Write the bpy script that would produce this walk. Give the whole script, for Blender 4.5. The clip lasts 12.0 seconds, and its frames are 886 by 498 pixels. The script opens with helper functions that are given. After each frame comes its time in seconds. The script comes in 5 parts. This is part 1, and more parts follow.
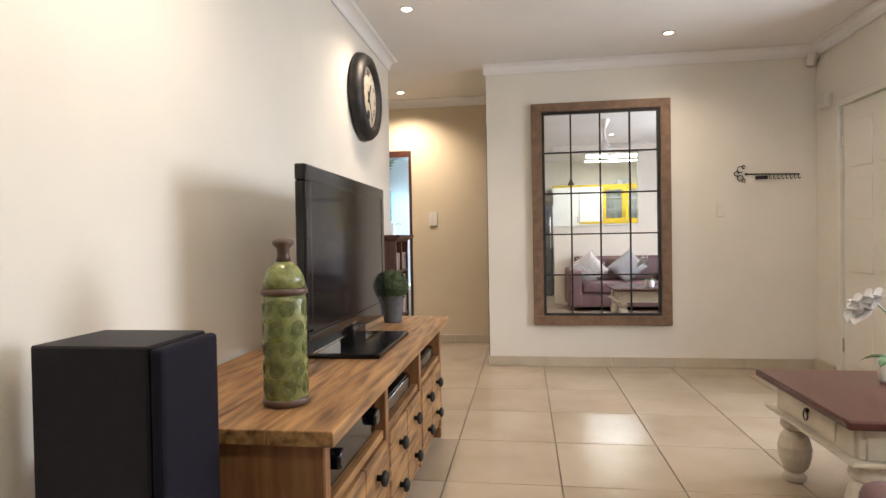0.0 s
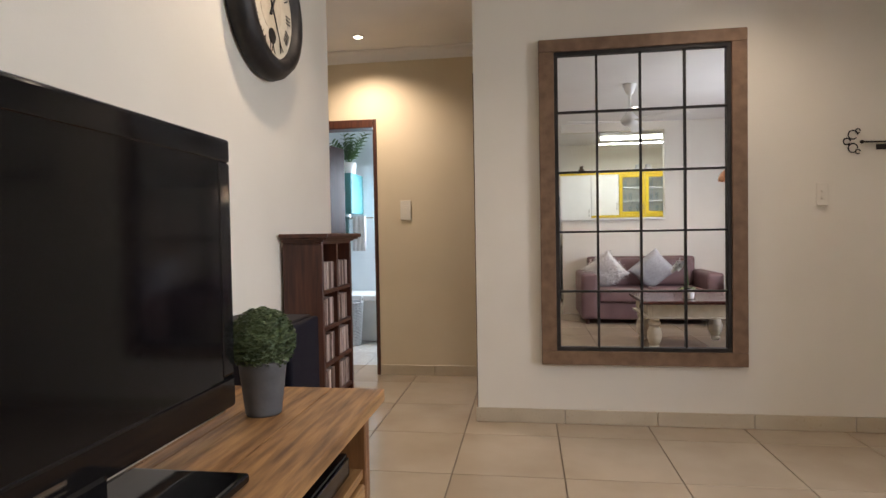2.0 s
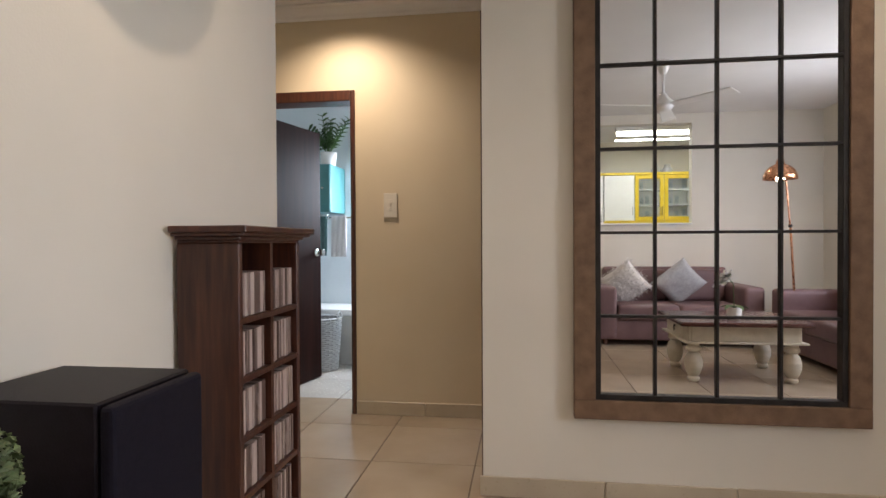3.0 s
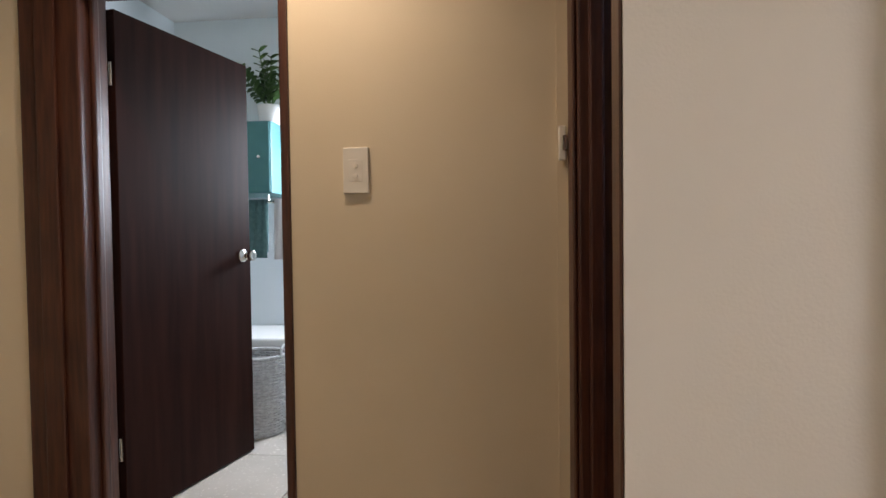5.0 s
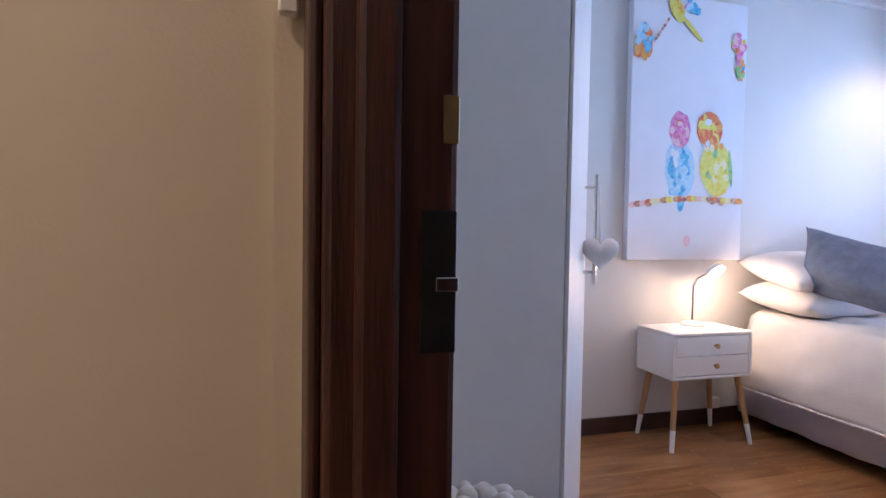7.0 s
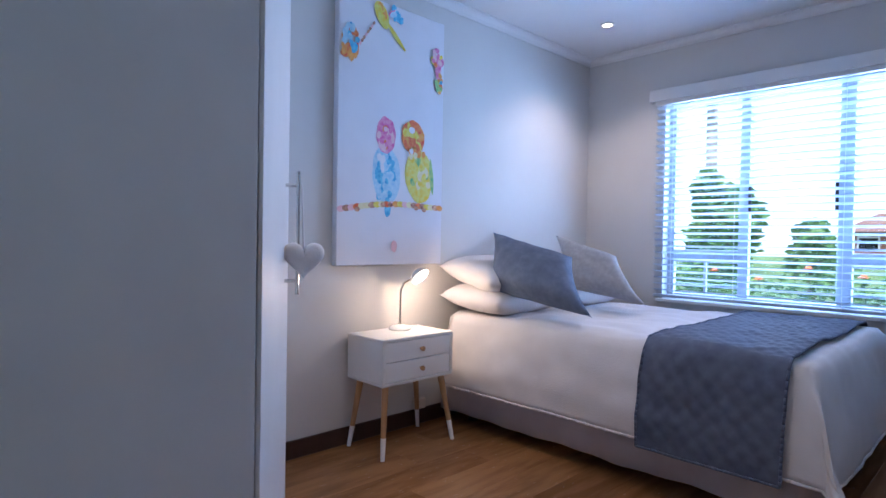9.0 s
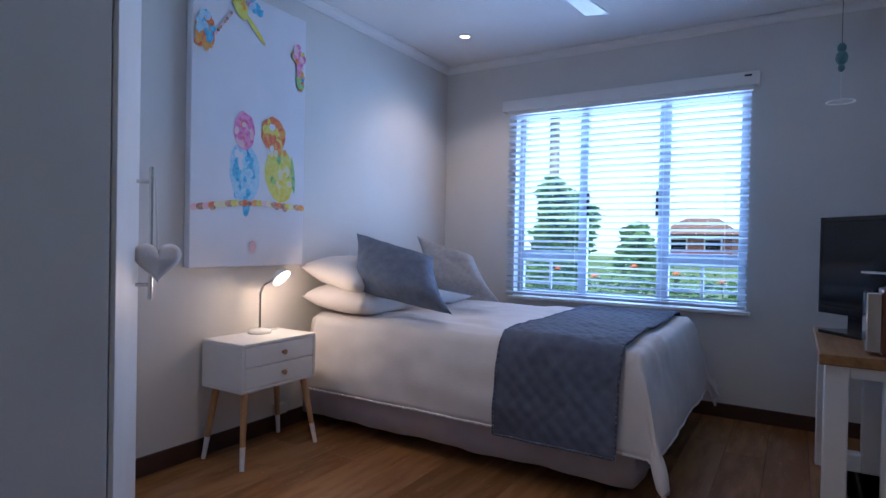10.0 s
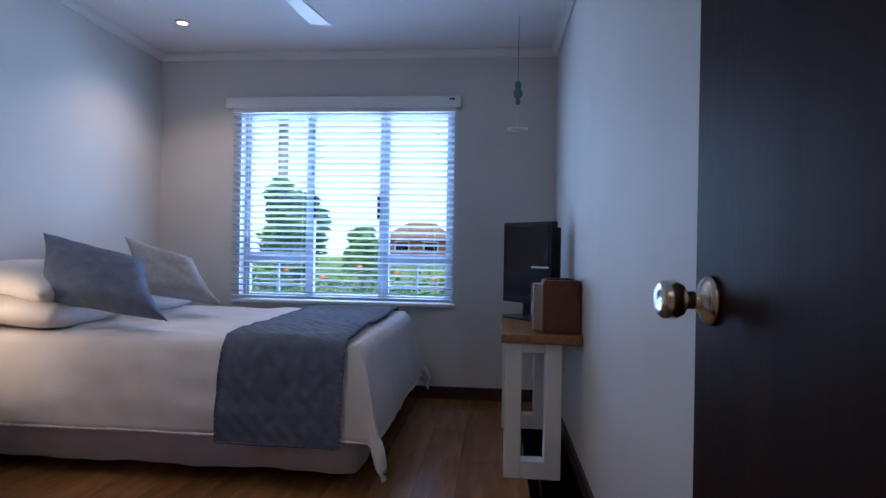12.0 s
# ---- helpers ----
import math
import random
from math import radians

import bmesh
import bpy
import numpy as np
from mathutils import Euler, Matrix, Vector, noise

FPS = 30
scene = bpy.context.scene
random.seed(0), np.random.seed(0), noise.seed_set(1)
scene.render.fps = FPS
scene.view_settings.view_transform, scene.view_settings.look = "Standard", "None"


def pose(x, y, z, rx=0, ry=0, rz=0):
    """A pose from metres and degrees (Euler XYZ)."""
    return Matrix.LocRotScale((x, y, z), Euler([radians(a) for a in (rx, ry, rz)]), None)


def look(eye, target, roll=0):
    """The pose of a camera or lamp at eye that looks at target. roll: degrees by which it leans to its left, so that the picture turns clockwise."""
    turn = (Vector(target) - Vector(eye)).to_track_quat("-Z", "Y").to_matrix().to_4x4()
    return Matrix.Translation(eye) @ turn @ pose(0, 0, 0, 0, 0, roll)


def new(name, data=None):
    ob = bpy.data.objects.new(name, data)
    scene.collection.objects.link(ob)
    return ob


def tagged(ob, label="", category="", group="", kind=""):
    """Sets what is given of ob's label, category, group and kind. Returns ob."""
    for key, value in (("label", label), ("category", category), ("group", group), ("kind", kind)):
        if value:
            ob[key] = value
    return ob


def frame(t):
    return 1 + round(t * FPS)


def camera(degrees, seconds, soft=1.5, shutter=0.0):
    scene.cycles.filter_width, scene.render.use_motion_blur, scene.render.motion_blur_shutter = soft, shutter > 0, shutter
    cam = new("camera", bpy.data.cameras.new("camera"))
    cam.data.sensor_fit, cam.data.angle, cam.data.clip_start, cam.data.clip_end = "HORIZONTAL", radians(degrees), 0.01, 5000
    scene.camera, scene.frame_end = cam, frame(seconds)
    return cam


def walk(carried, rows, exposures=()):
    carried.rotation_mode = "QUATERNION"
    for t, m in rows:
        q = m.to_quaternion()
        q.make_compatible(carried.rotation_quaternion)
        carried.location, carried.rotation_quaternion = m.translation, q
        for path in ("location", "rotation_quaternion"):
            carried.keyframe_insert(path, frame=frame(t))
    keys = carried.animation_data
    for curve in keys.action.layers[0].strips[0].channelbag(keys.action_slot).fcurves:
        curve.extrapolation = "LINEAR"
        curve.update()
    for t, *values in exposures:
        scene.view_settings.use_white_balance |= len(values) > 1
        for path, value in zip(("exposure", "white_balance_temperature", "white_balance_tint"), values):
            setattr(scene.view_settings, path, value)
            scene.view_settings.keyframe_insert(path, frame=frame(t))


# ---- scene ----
cam = camera(75.4, 12.0)
PATH = [
    (0.0, pose(0.313, 0.279, 1.109, 89.05, 1.00, 8.08)),
    (0.5, pose(0.323, 0.607, 1.123, 89.03, 1.10, 8.11)),
    (1.0, pose(0.307, 0.973, 1.137, 88.65, 1.10, 7.94)),
    (1.5, pose(0.298, 1.388, 1.131, 88.65, 1.00, 7.91)),
    (2.0, pose(0.303, 1.851, 1.135, 88.54, 1.00, 8.28)),
    (2.5, pose(0.251, 2.335, 1.108, 88.97, 0.70, 8.37)),
    (3.0, pose(0.173, 2.817, 1.100, 89.31, 0.30, 7.90)),
    (5.0, pose(-0.171, 4.476, 1.120, 88.43, 0.74, 5.78)),
    (5.5, pose(-0.262, 4.864, 1.110, 88.14, 0.50, 3.06)),
    (6.0, pose(-0.212, 5.192, 1.118, 87.87, 0.06, -1.14)),
    (6.5, pose(-0.110, 5.453, 1.123, 87.73, -0.40, -8.49)),
    (7.0, pose(0.014, 5.646, 1.103, 87.78, -0.88, -16.32)),
    (9.0, pose(0.174, 5.823, 1.089, 89.01, -0.96, -44.06)),
    (9.5, pose(0.150, 5.833, 1.090, 89.13, -1.12, -51.46)),
    (10.0, pose(0.120, 5.829, 1.092, 89.28, -1.15, -58.32)),
    (10.5, pose(0.104, 5.822, 1.089, 89.51, -1.17, -65.18)),
    (11.0, pose(0.071, 5.836, 1.079, 89.87, -1.22, -72.45)),
    (11.5, pose(0.060, 5.799, 1.088, 89.84, -1.07, -78.80)),
    (12.0, pose(0.053, 5.777, 1.083, 90.06, -1.01, -84.71)),
]
walk(cam, PATH, [(0, 1.86, 6200, 16), (1.5, 1.46, 6250, 17), (2.5, 1.22, 6300, 18), (3.2, 1.15, 6400, 18), (4.8, 1.08, 6550, 19), (5.5, 1.5, 6400, 23), (6.2, 1.68, 6250, 25), (7.2, 1.2, 6000, 27), (9.0, 0.82, 5600, 22), (9.5, 0.64, 5600, 22), (10.5, 0.04, 5800, 21), (12.0, 0.16, 6000, 21)])

# ---- light ----
world = bpy.data.worlds.new("sky")
scene.world = world
world.use_nodes = True
wn = world.node_tree.nodes
sky = wn.new("ShaderNodeTexSky")
sky.sky_type, sky.sun_disc = "NISHITA", False
sky.sun_elevation, sky.sun_rotation = radians(62), radians(245)
world.node_tree.links.new(sky.outputs[0], wn["Background"].inputs[0])
sky.dust_density = 4.0
wn["Background"].inputs[1].default_value = 0.15


def lamp(name, kind, m, power, color, **more):
    data = bpy.data.lights.new(name, kind)
    data.energy, data.color = power * (1 if kind == "SUN" else 0.354), color
    for key, value in more.items():
        setattr(data, key, value)
    ob = new(name, data)
    ob.matrix_world = m
    return ob


WARM, DAY = (1.0, 0.82, 0.6), (0.42, 0.66, 1.0)
lamp("sun", "SUN", pose(0, 0, 10, 28, 0, -65), 5.0, (1, 0.95, 0.86), angle=radians(0.5))
CEIL, BCEIL = 2.61, 2.53
# the two at y 1.6 are unseen, added to fill the near living room
for x, y, power in ((1.39, 4.73, 5.5), (-0.91, 6.0, 15), (-0.42, 3.95, 7), (-0.35, 1.6, 9), (1.6, 1.6, 6)):
    lamp("downlight_lamp", "SPOT", pose(x, y, CEIL - 0.03), power * 6, WARM, spot_size=radians(142), spot_blend=1.0, shadow_soft_size=0.03)
lamp("bedroom_downlight_lamp", "SPOT", pose(3.6, 7.83, BCEIL - 0.03), 52, (1.0, 0.8, 0.6), spot_size=radians(120), spot_blend=0.8, shadow_soft_size=0.03)
# added fill spot, no fitting known here; brightens the duvet's near side
lamp("bedroom_downlight_lamp", "SPOT", pose(1.9, 7.0, BCEIL - 0.03), 46, (1.0, 0.8, 0.6), spot_size=radians(120), spot_blend=0.8, shadow_soft_size=0.03)
lamp("window_daylight", "AREA", look((4.33, 6.9, 1.4), (0, 6.9, 1.2)), 150, DAY, shape="RECTANGLE", size=1.55, size_y=1.35)
# broad fill for the living room, from an added window opening out of view
lamp("living_daylight", "AREA", look((3.58, 3.12, 1.5), (0, 2.6, 1.1)), 68, (0.92, 0.95, 1.0), shape="RECTANGLE", size=1.4, size_y=1.15)
lamp("bathroom_daylight", "AREA", look((-0.95, 8.22, 1.6), (-1.6, 6.5, 1.0)), 48, (0.8, 0.92, 1.0), shape="RECTANGLE", size=0.5, size_y=0.7)
lamp("kitchen_tube_lamp", "AREA", look((2.0, -0.15, 2.44), (2.0, -0.15, 0)), 30, (0.95, 1.0, 0.86), shape="RECTANGLE", size=1.2, size_y=0.1)
lamp("bedside_lamp_bulb", "POINT", pose(2.27, 8.13, 0.855), 7.5, (1.0, 0.74, 0.46), shadow_soft_size=0.025)
lamp("floor_lamp_bulb", "POINT", pose(2.52, 2.1, 1.68), 7, (1.0, 0.75, 0.45), shadow_soft_size=0.04)


# ---- materials ----
def hexc(r, g, b):
    return (r, g, b, 1)


def mat(name, a, b=None, scale=6.0, rough=0.6, metal=0.0, bump=0.0, bscale=60.0, stretch=(1, 1, 1), rand=0.0, coat=0.0, detail=4):
    """A surface with two colours mixed by noise, fine relief, and a roughness that varies."""
    m = bpy.data.materials.new(name)
    m.use_nodes = True
    n, l = m.node_tree.nodes, m.node_tree.links
    p = n["Principled BSDF"]
    p.inputs["Metallic"].default_value = metal
    p.inputs["Coat Weight"].default_value = coat
    co = n.new("ShaderNodeTexCoord")
    mp = n.new("ShaderNodeMapping")
    mp.inputs["Scale"].default_value = stretch
    l.new(co.outputs["Object"], mp.inputs["Vector"])
    no = n.new("ShaderNodeTexNoise")
    no.inputs["Scale"].default_value, no.inputs["Detail"].default_value = scale, detail
    l.new(mp.outputs[0], no.inputs["Vector"])
    ramp = n.new("ShaderNodeValToRGB")
    ramp.color_ramp.elements[0].position, ramp.color_ramp.elements[1].position = 0.32, 0.68
    ramp.color_ramp.elements[0].color, ramp.color_ramp.elements[1].color = hexc(*a), hexc(*(b or a))
    fac = no.outputs["Fac"]
    if rand:
        oi = n.new("ShaderNodeObjectInfo")
        ad = n.new("ShaderNodeMath")
        ad.operation = "MULTIPLY_ADD"
        l.new(oi.outputs["Random"], ad.inputs[0])
        ad.inputs[1].default_value = rand
        su = n.new("ShaderNodeMath")
        su.operation = "SUBTRACT"
        l.new(fac, su.inputs[0])
        su.inputs[1].default_value = rand / 2
        l.new(su.outputs[0], ad.inputs[2])
        fac = ad.outputs[0]
        mv = n.new("ShaderNodeVectorMath")
        mv.operation = "MULTIPLY_ADD"
        l.new(oi.outputs["Random"], mv.inputs[0])
        mv.inputs[1].default_value = (17, 31, 7)
        l.new(co.outputs["Object"], mv.inputs[2])
        l.new(mv.outputs[0], mp.inputs["Vector"])
    l.new(fac, ramp.inputs[0])
    l.new(ramp.outputs[0], p.inputs["Base Color"])
    n2 = n.new("ShaderNodeTexNoise")
    n2.inputs["Scale"].default_value, n2.inputs["Detail"].default_value = bscale, 3
    l.new(mp.outputs[0], n2.inputs["Vector"])
    mr = n.new("ShaderNodeMapRange")
    mr.inputs["To Min"].default_value, mr.inputs["To Max"].default_value = max(0.02, rough - 0.08), min(1, rough + 0.08)
    l.new(n2.outputs["Fac"], mr.inputs["Value"])
    l.new(mr.outputs[0], p.inputs["Roughness"])
    if bump:
        bu = n.new("ShaderNodeBump")
        bu.inputs["Strength"].default_value, bu.inputs["Distance"].default_value = bump, 0.004
        l.new(n2.outputs["Fac"], bu.inputs["Height"])
        l.new(bu.outputs[0], p.inputs["Normal"])
    return m


def glow(name, color, strength):
    m = bpy.data.materials.new(name)
    m.use_nodes = True
    p = m.node_tree.nodes["Principled BSDF"]
    p.inputs["Base Color"].default_value = hexc(*color)
    p.inputs["Emission Color"].default_value = hexc(*color)
    p.inputs["Emission Strength"].default_value = strength
    return m


WALL = mat("cream_wall_paint", (0.70, 0.66, 0.58), (0.74, 0.70, 0.62), 2, 0.62, bump=0.12, bscale=180)
HALLP = mat("beige_hall_paint", (0.60, 0.505, 0.355), (0.64, 0.545, 0.395), 2, 0.6, bump=0.12, bscale=180)
BEDP = mat("pale_grey_wall_paint", (0.62, 0.60, 0.57), (0.66, 0.64, 0.61), 2, 0.6, bump=0.12, bscale=180)
BATHP = mat("pale_blue_bathroom_paint", (0.68, 0.74, 0.76), (0.73, 0.78, 0.80), 2, 0.5, bump=0.08, bscale=160)
CEILP = mat("white_ceiling_paint", (0.74, 0.72, 0.70), (0.78, 0.76, 0.74), 2, 0.8, bump=0.06, bscale=200)
WHITE = mat("white_satin_paint", (0.76, 0.75, 0.73), (0.80, 0.79, 0.77), 5, 0.4, bump=0.03, bscale=90)
PLASTIC = mat("white_plastic", (0.68, 0.64, 0.56), (0.71, 0.67, 0.59), 9, 0.35)
TILE = mat("beige_ceramic_tile", (0.35, 0.275, 0.195), (0.43, 0.35, 0.26), 2.2, 0.2, bump=0.05, bscale=40, rand=0.25)
SKIRT = mat("beige_skirting_tile", (0.46, 0.39, 0.29), (0.52, 0.45, 0.34), 5, 0.3, bump=0.05)
GROUT = mat("brown_grout", (0.13, 0.10, 0.07), (0.18, 0.14, 0.10), 30, 0.9, bump=0.3)
BTILE = mat("pale_bathroom_tile", (0.52, 0.50, 0.46), (0.60, 0.58, 0.54), 3, 0.25, rand=0.2)
PLANK = mat("oak_laminate_plank", (0.20, 0.085, 0.03), (0.33, 0.16, 0.062), 3, 0.24, bump=0.05, bscale=24, stretch=(1, 6, 6), rand=0.3)
DARKW = mat("dark_stained_wood", (0.035, 0.010, 0.006), (0.085, 0.028, 0.014), 7, 0.38, bump=0.15, bscale=30, stretch=(9, 9, 0.7))
DOORW = mat("dark_veneer_door", (0.017, 0.0060, 0.0045), (0.031, 0.0110, 0.0082), 3, 0.5, bump=0.03, bscale=50, stretch=(7, 7, 0.5))
PINE = mat("rough_pine", (0.10, 0.042, 0.013), (0.40, 0.22, 0.085), 4.6, 0.5, bump=0.3, bscale=26, stretch=(9, 0.9, 9))
PINES = mat("rough_pine_upright", (0.14, 0.055, 0.018), (0.27, 0.13, 0.05), 4, 0.5, bump=0.3, bscale=26, stretch=(9, 9, 0.9))
OAKF = mat("weathered_oak_frame", (0.13, 0.075, 0.042), (0.20, 0.12, 0.07), 9, 0.6, bump=0.3, bscale=60, stretch=(2, 2, 2))
BLACKM = mat("black_iron", (0.012, 0.011, 0.011), (0.03, 0.026, 0.024), 14, 0.5, metal=0.4, bump=0.2)
BLACKP = mat("black_gloss_plastic", (0.004, 0.004, 0.005), (0.006, 0.006, 0.007), 6, 0.10)
BLACKS = mat("dark_screen_glass", (0.003, 0.003, 0.004), (0.004, 0.004, 0.005), 3, 0.08)
SPEAK = mat("black_vinyl_speaker", (0.006, 0.004, 0.007), (0.009, 0.007, 0.011), 30, 0.5, bump=0.15, bscale=200)
SPEAKF = mat("dark_blue_speaker_cloth", (0.004, 0.003, 0.009), (0.007, 0.006, 0.013), 90, 0.75, bump=0.4, bscale=500)
CHROME = mat("brushed_chrome", (0.62, 0.60, 0.56), (0.7, 0.68, 0.64), 20, 0.18, metal=1.0)
COPPER = mat("copper_metal", (0.55, 0.26, 0.14), (0.62, 0.32, 0.18), 10, 0.28, metal=1.0)
LEATH = mat("faded_plum_leather", (0.13, 0.072, 0.075), (0.18, 0.105, 0.105), 5, 0.5, bump=0.3, bscale=90)
FUR = mat("white_shaggy_fur", (0.66, 0.63, 0.6), (0.8, 0.78, 0.75), 40, 0.9, bump=0.8, bscale=120)
GREYC = mat("light_grey_linen", (0.38, 0.38, 0.39), (0.46, 0.46, 0.47), 40, 0.85, bump=0.4, bscale=300)
BLUEC = mat("blue_grey_linen", (0.10, 0.135, 0.21), (0.145, 0.185, 0.27), 20, 0.85, bump=0.4, bscale=300)
QUILT = mat("slate_blue_quilt", (0.085, 0.105, 0.165), (0.125, 0.15, 0.215), 18, 0.8, bump=0.3, bscale=220)
SHEET = mat("white_cotton", (0.70, 0.67, 0.66), (0.76, 0.73, 0.72), 6, 0.85, bump=0.3, bscale=140)
VALAN = mat("pale_lilac_valance_cloth", (0.50, 0.48, 0.54), (0.57, 0.55, 0.60), 8, 0.85, bump=0.2, bscale=160)
CREAMW = mat("distressed_cream_wood", (0.50, 0.45, 0.36), (0.62, 0.57, 0.47), 9, 0.5, bump=0.25, bscale=40)
MAHOG = mat("polished_dark_mahogany", (0.045, 0.014, 0.012), (0.09, 0.03, 0.024), 5, 0.2, bump=0.05, stretch=(1, 7, 7))
GREENV = mat("green_glazed_pottery", (0.10, 0.12, 0.035), (0.27, 0.28, 0.10), 24, 0.28, bump=0.5, bscale=60)
VSWIRL = mat("dark_olive_glaze", (0.045, 0.055, 0.015), (0.11, 0.12, 0.04), 30, 0.35)
VBROWN = mat("brown_vase_trim", (0.06, 0.032, 0.022), (0.10, 0.055, 0.035), 20, 0.45, bump=0.2)
LEAF = mat("glossy_green_leaf", (0.035, 0.085, 0.02), (0.08, 0.16, 0.045), 14, 0.4)
BOXW = mat("grey_green_topiary_leaf", (0.035, 0.06, 0.022), (0.10, 0.14, 0.055), 30, 0.6)
POTG = mat("dark_grey_pot", (0.06, 0.06, 0.065), (0.10, 0.10, 0.105), 14, 0.7, bump=0.2)
TEAL = mat("teal_painted_steel", (0.05, 0.19, 0.20), (0.07, 0.23, 0.24), 4, 0.4)
TOWELT = mat("teal_towel", (0.08, 0.17, 0.17), (0.12, 0.22, 0.22), 40, 0.95, bump=0.6, bscale=300)
WICK = mat("white_wicker", (0.42, 0.42, 0.42), (0.6, 0.6, 0.6), 40, 0.6, bump=0.6, bscale=120)
YELL = mat("yellow_cupboard_paint", (0.62, 0.44, 0.02), (0.70, 0.50, 0.04), 6, 0.35)
CLOCKF = mat("aged_cream_clock_face", (0.46, 0.41, 0.32), (0.56, 0.52, 0.43), 8, 0.6)
CANVAS = mat("white_canvas", (0.72, 0.72, 0.76), (0.76, 0.76, 0.80), 5, 0.75, bump=0.2, bscale=400)
KNIT = mat("grey_felted_wool", (0.56, 0.53, 0.51), (0.74, 0.71, 0.69), 20, 0.95, bump=0.5, bscale=150)
LEGW = mat("light_beech", (0.38, 0.21, 0.09), (0.48, 0.28, 0.13), 6, 0.45, stretch=(8, 8, 1))
BROWNB = mat("red_brown_wood_box", (0.12, 0.035, 0.016), (0.18, 0.055, 0.025), 5, 0.35, stretch=(1, 8, 8))
SKIRTW = mat("dark_wood_skirting", (0.035, 0.014, 0.010), (0.06, 0.026, 0.018), 6, 0.35)
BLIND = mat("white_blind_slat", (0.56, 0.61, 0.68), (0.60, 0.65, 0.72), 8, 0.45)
ALU = mat("white_window_steel", (0.42, 0.46, 0.52), (0.48, 0.52, 0.58), 8, 0.4)
GRASS = mat("lawn_grass", (0.05, 0.12, 0.02), (0.10, 0.19, 0.04), 3, 0.9, bump=0.6, bscale=40)
HEDGE = mat("hedge_leaf", (0.08, 0.19, 0.045), (0.13, 0.29, 0.075), 7, 0.6)
BARK = mat("tree_bark", (0.10, 0.075, 0.05), (0.17, 0.13, 0.09), 14, 0.9, bump=0.5)
PALMB = mat("pale_palm_bark", (0.30, 0.30, 0.28), (0.42, 0.42, 0.40), 14, 0.9, bump=0.4)
BRICK = mat("red_brick_wall", (0.22, 0.08, 0.05), (0.32, 0.14, 0.09), 9, 0.85, bump=0.4)
ROOF = mat("brown_roof_tile", (0.14, 0.08, 0.06), (0.2, 0.12, 0.09), 14, 0.8, bump=0.4)
PAPER = mat("printed_spines", (0.12, 0.075, 0.06), (0.48, 0.38, 0.34), 60, 0.45, stretch=(1, 6, 0.3), rand=0.9)
BULB = glow("lit_bulb", (1.0, 0.86, 0.62), 5.0)
TUBE = glow("lit_tube", (0.97, 1.0, 0.82), 2.6)


def glass_mat(name, tint=(0.95, 0.98, 1.0), rough=0.0):
    m = bpy.data.materials.new(name)
    m.use_nodes = True
    n, l = m.node_tree.nodes, m.node_tree.links
    tr, gl, mx = n.new("ShaderNodeBsdfTransparent"), n.new("ShaderNodeBsdfGlossy"), n.new("ShaderNodeMixShader")
    tr.inputs[0].default_value = hexc(*tint)
    gl.inputs["Roughness"].default_value = rough
    mx.inputs[0].default_value = 0.06
    l.new(tr.outputs[0], mx.inputs[1])
    l.new(gl.outputs[0], mx.inputs[2])
    l.new(mx.outputs[0], n["Material Output"].inputs["Surface"])
    return m


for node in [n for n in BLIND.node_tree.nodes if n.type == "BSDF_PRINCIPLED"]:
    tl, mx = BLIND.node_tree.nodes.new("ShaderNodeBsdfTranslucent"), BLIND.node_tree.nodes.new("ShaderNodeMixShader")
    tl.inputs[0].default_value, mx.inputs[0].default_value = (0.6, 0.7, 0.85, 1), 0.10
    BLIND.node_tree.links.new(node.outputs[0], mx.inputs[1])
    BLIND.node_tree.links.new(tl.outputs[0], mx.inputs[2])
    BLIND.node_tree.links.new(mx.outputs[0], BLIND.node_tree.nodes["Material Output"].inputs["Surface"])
for m_, level in ((DOORW, 0.06), (BLACKS, 0.3), (BLACKP, 0.35), (SPEAK, 0.2), (SPEAKF, 0.2)):
    m_.node_tree.nodes["Principled BSDF"].inputs["Specular IOR Level"].default_value = level
GLASS = glass_mat("window_glass")
MIRROR = bpy.data.materials.new("mirror_silver")
MIRROR.use_nodes = True
mp = MIRROR.node_tree.nodes["Principled BSDF"]
mp.inputs["Base Color"].default_value = (0.86, 0.88, 0.90, 1)
mp.inputs["Metallic"].default_value, mp.inputs["Roughness"].default_value = 1.0, 0.012

# ---- building helpers ----
BASE = {}


def thing(name, at, label, category, group=""):
    ob = new(name)
    ob.location = at
    ob.empty_display_size = 0.05
    BASE[ob] = Vector(at)
    return tagged(ob, label, category, group)


def mesh(name, bm, material):
    me = bpy.data.meshes.new(name)
    bm.to_mesh(me)
    bm.free()
    if material:
        me.materials.append(material)
    return me


def part(name, bm, material, parent, label="", smooth=False):
    """Links a bmesh, drawn in world places, as one mesh under a thing or part."""
    if smooth:
        for f in bm.faces:
            f.smooth = True
    base = BASE[parent]
    bm.transform(Matrix.Translation(-base))
    ob = new(name, mesh(name, bm, material))
    ob.parent = parent
    BASE[ob] = base
    return tagged(ob, label)


def solid(name, bm, material, label, category, group="", kind="", smooth=False):
    """A thing that is one mesh."""
    if smooth:
        for f in bm.faces:
            f.smooth = True
    lo = [min(v.co[k] for v in bm.verts) for k in range(3)]
    hi = [max(v.co[k] for v in bm.verts) for k in range(3)]
    base = Vector(((lo[0] + hi[0]) / 2, (lo[1] + hi[1]) / 2, lo[2]))
    bm.transform(Matrix.Translation(-base))
    ob = new(name, mesh(name, bm, material))
    ob.location = base
    BASE[ob] = base
    return tagged(ob, label, category, group, kind)


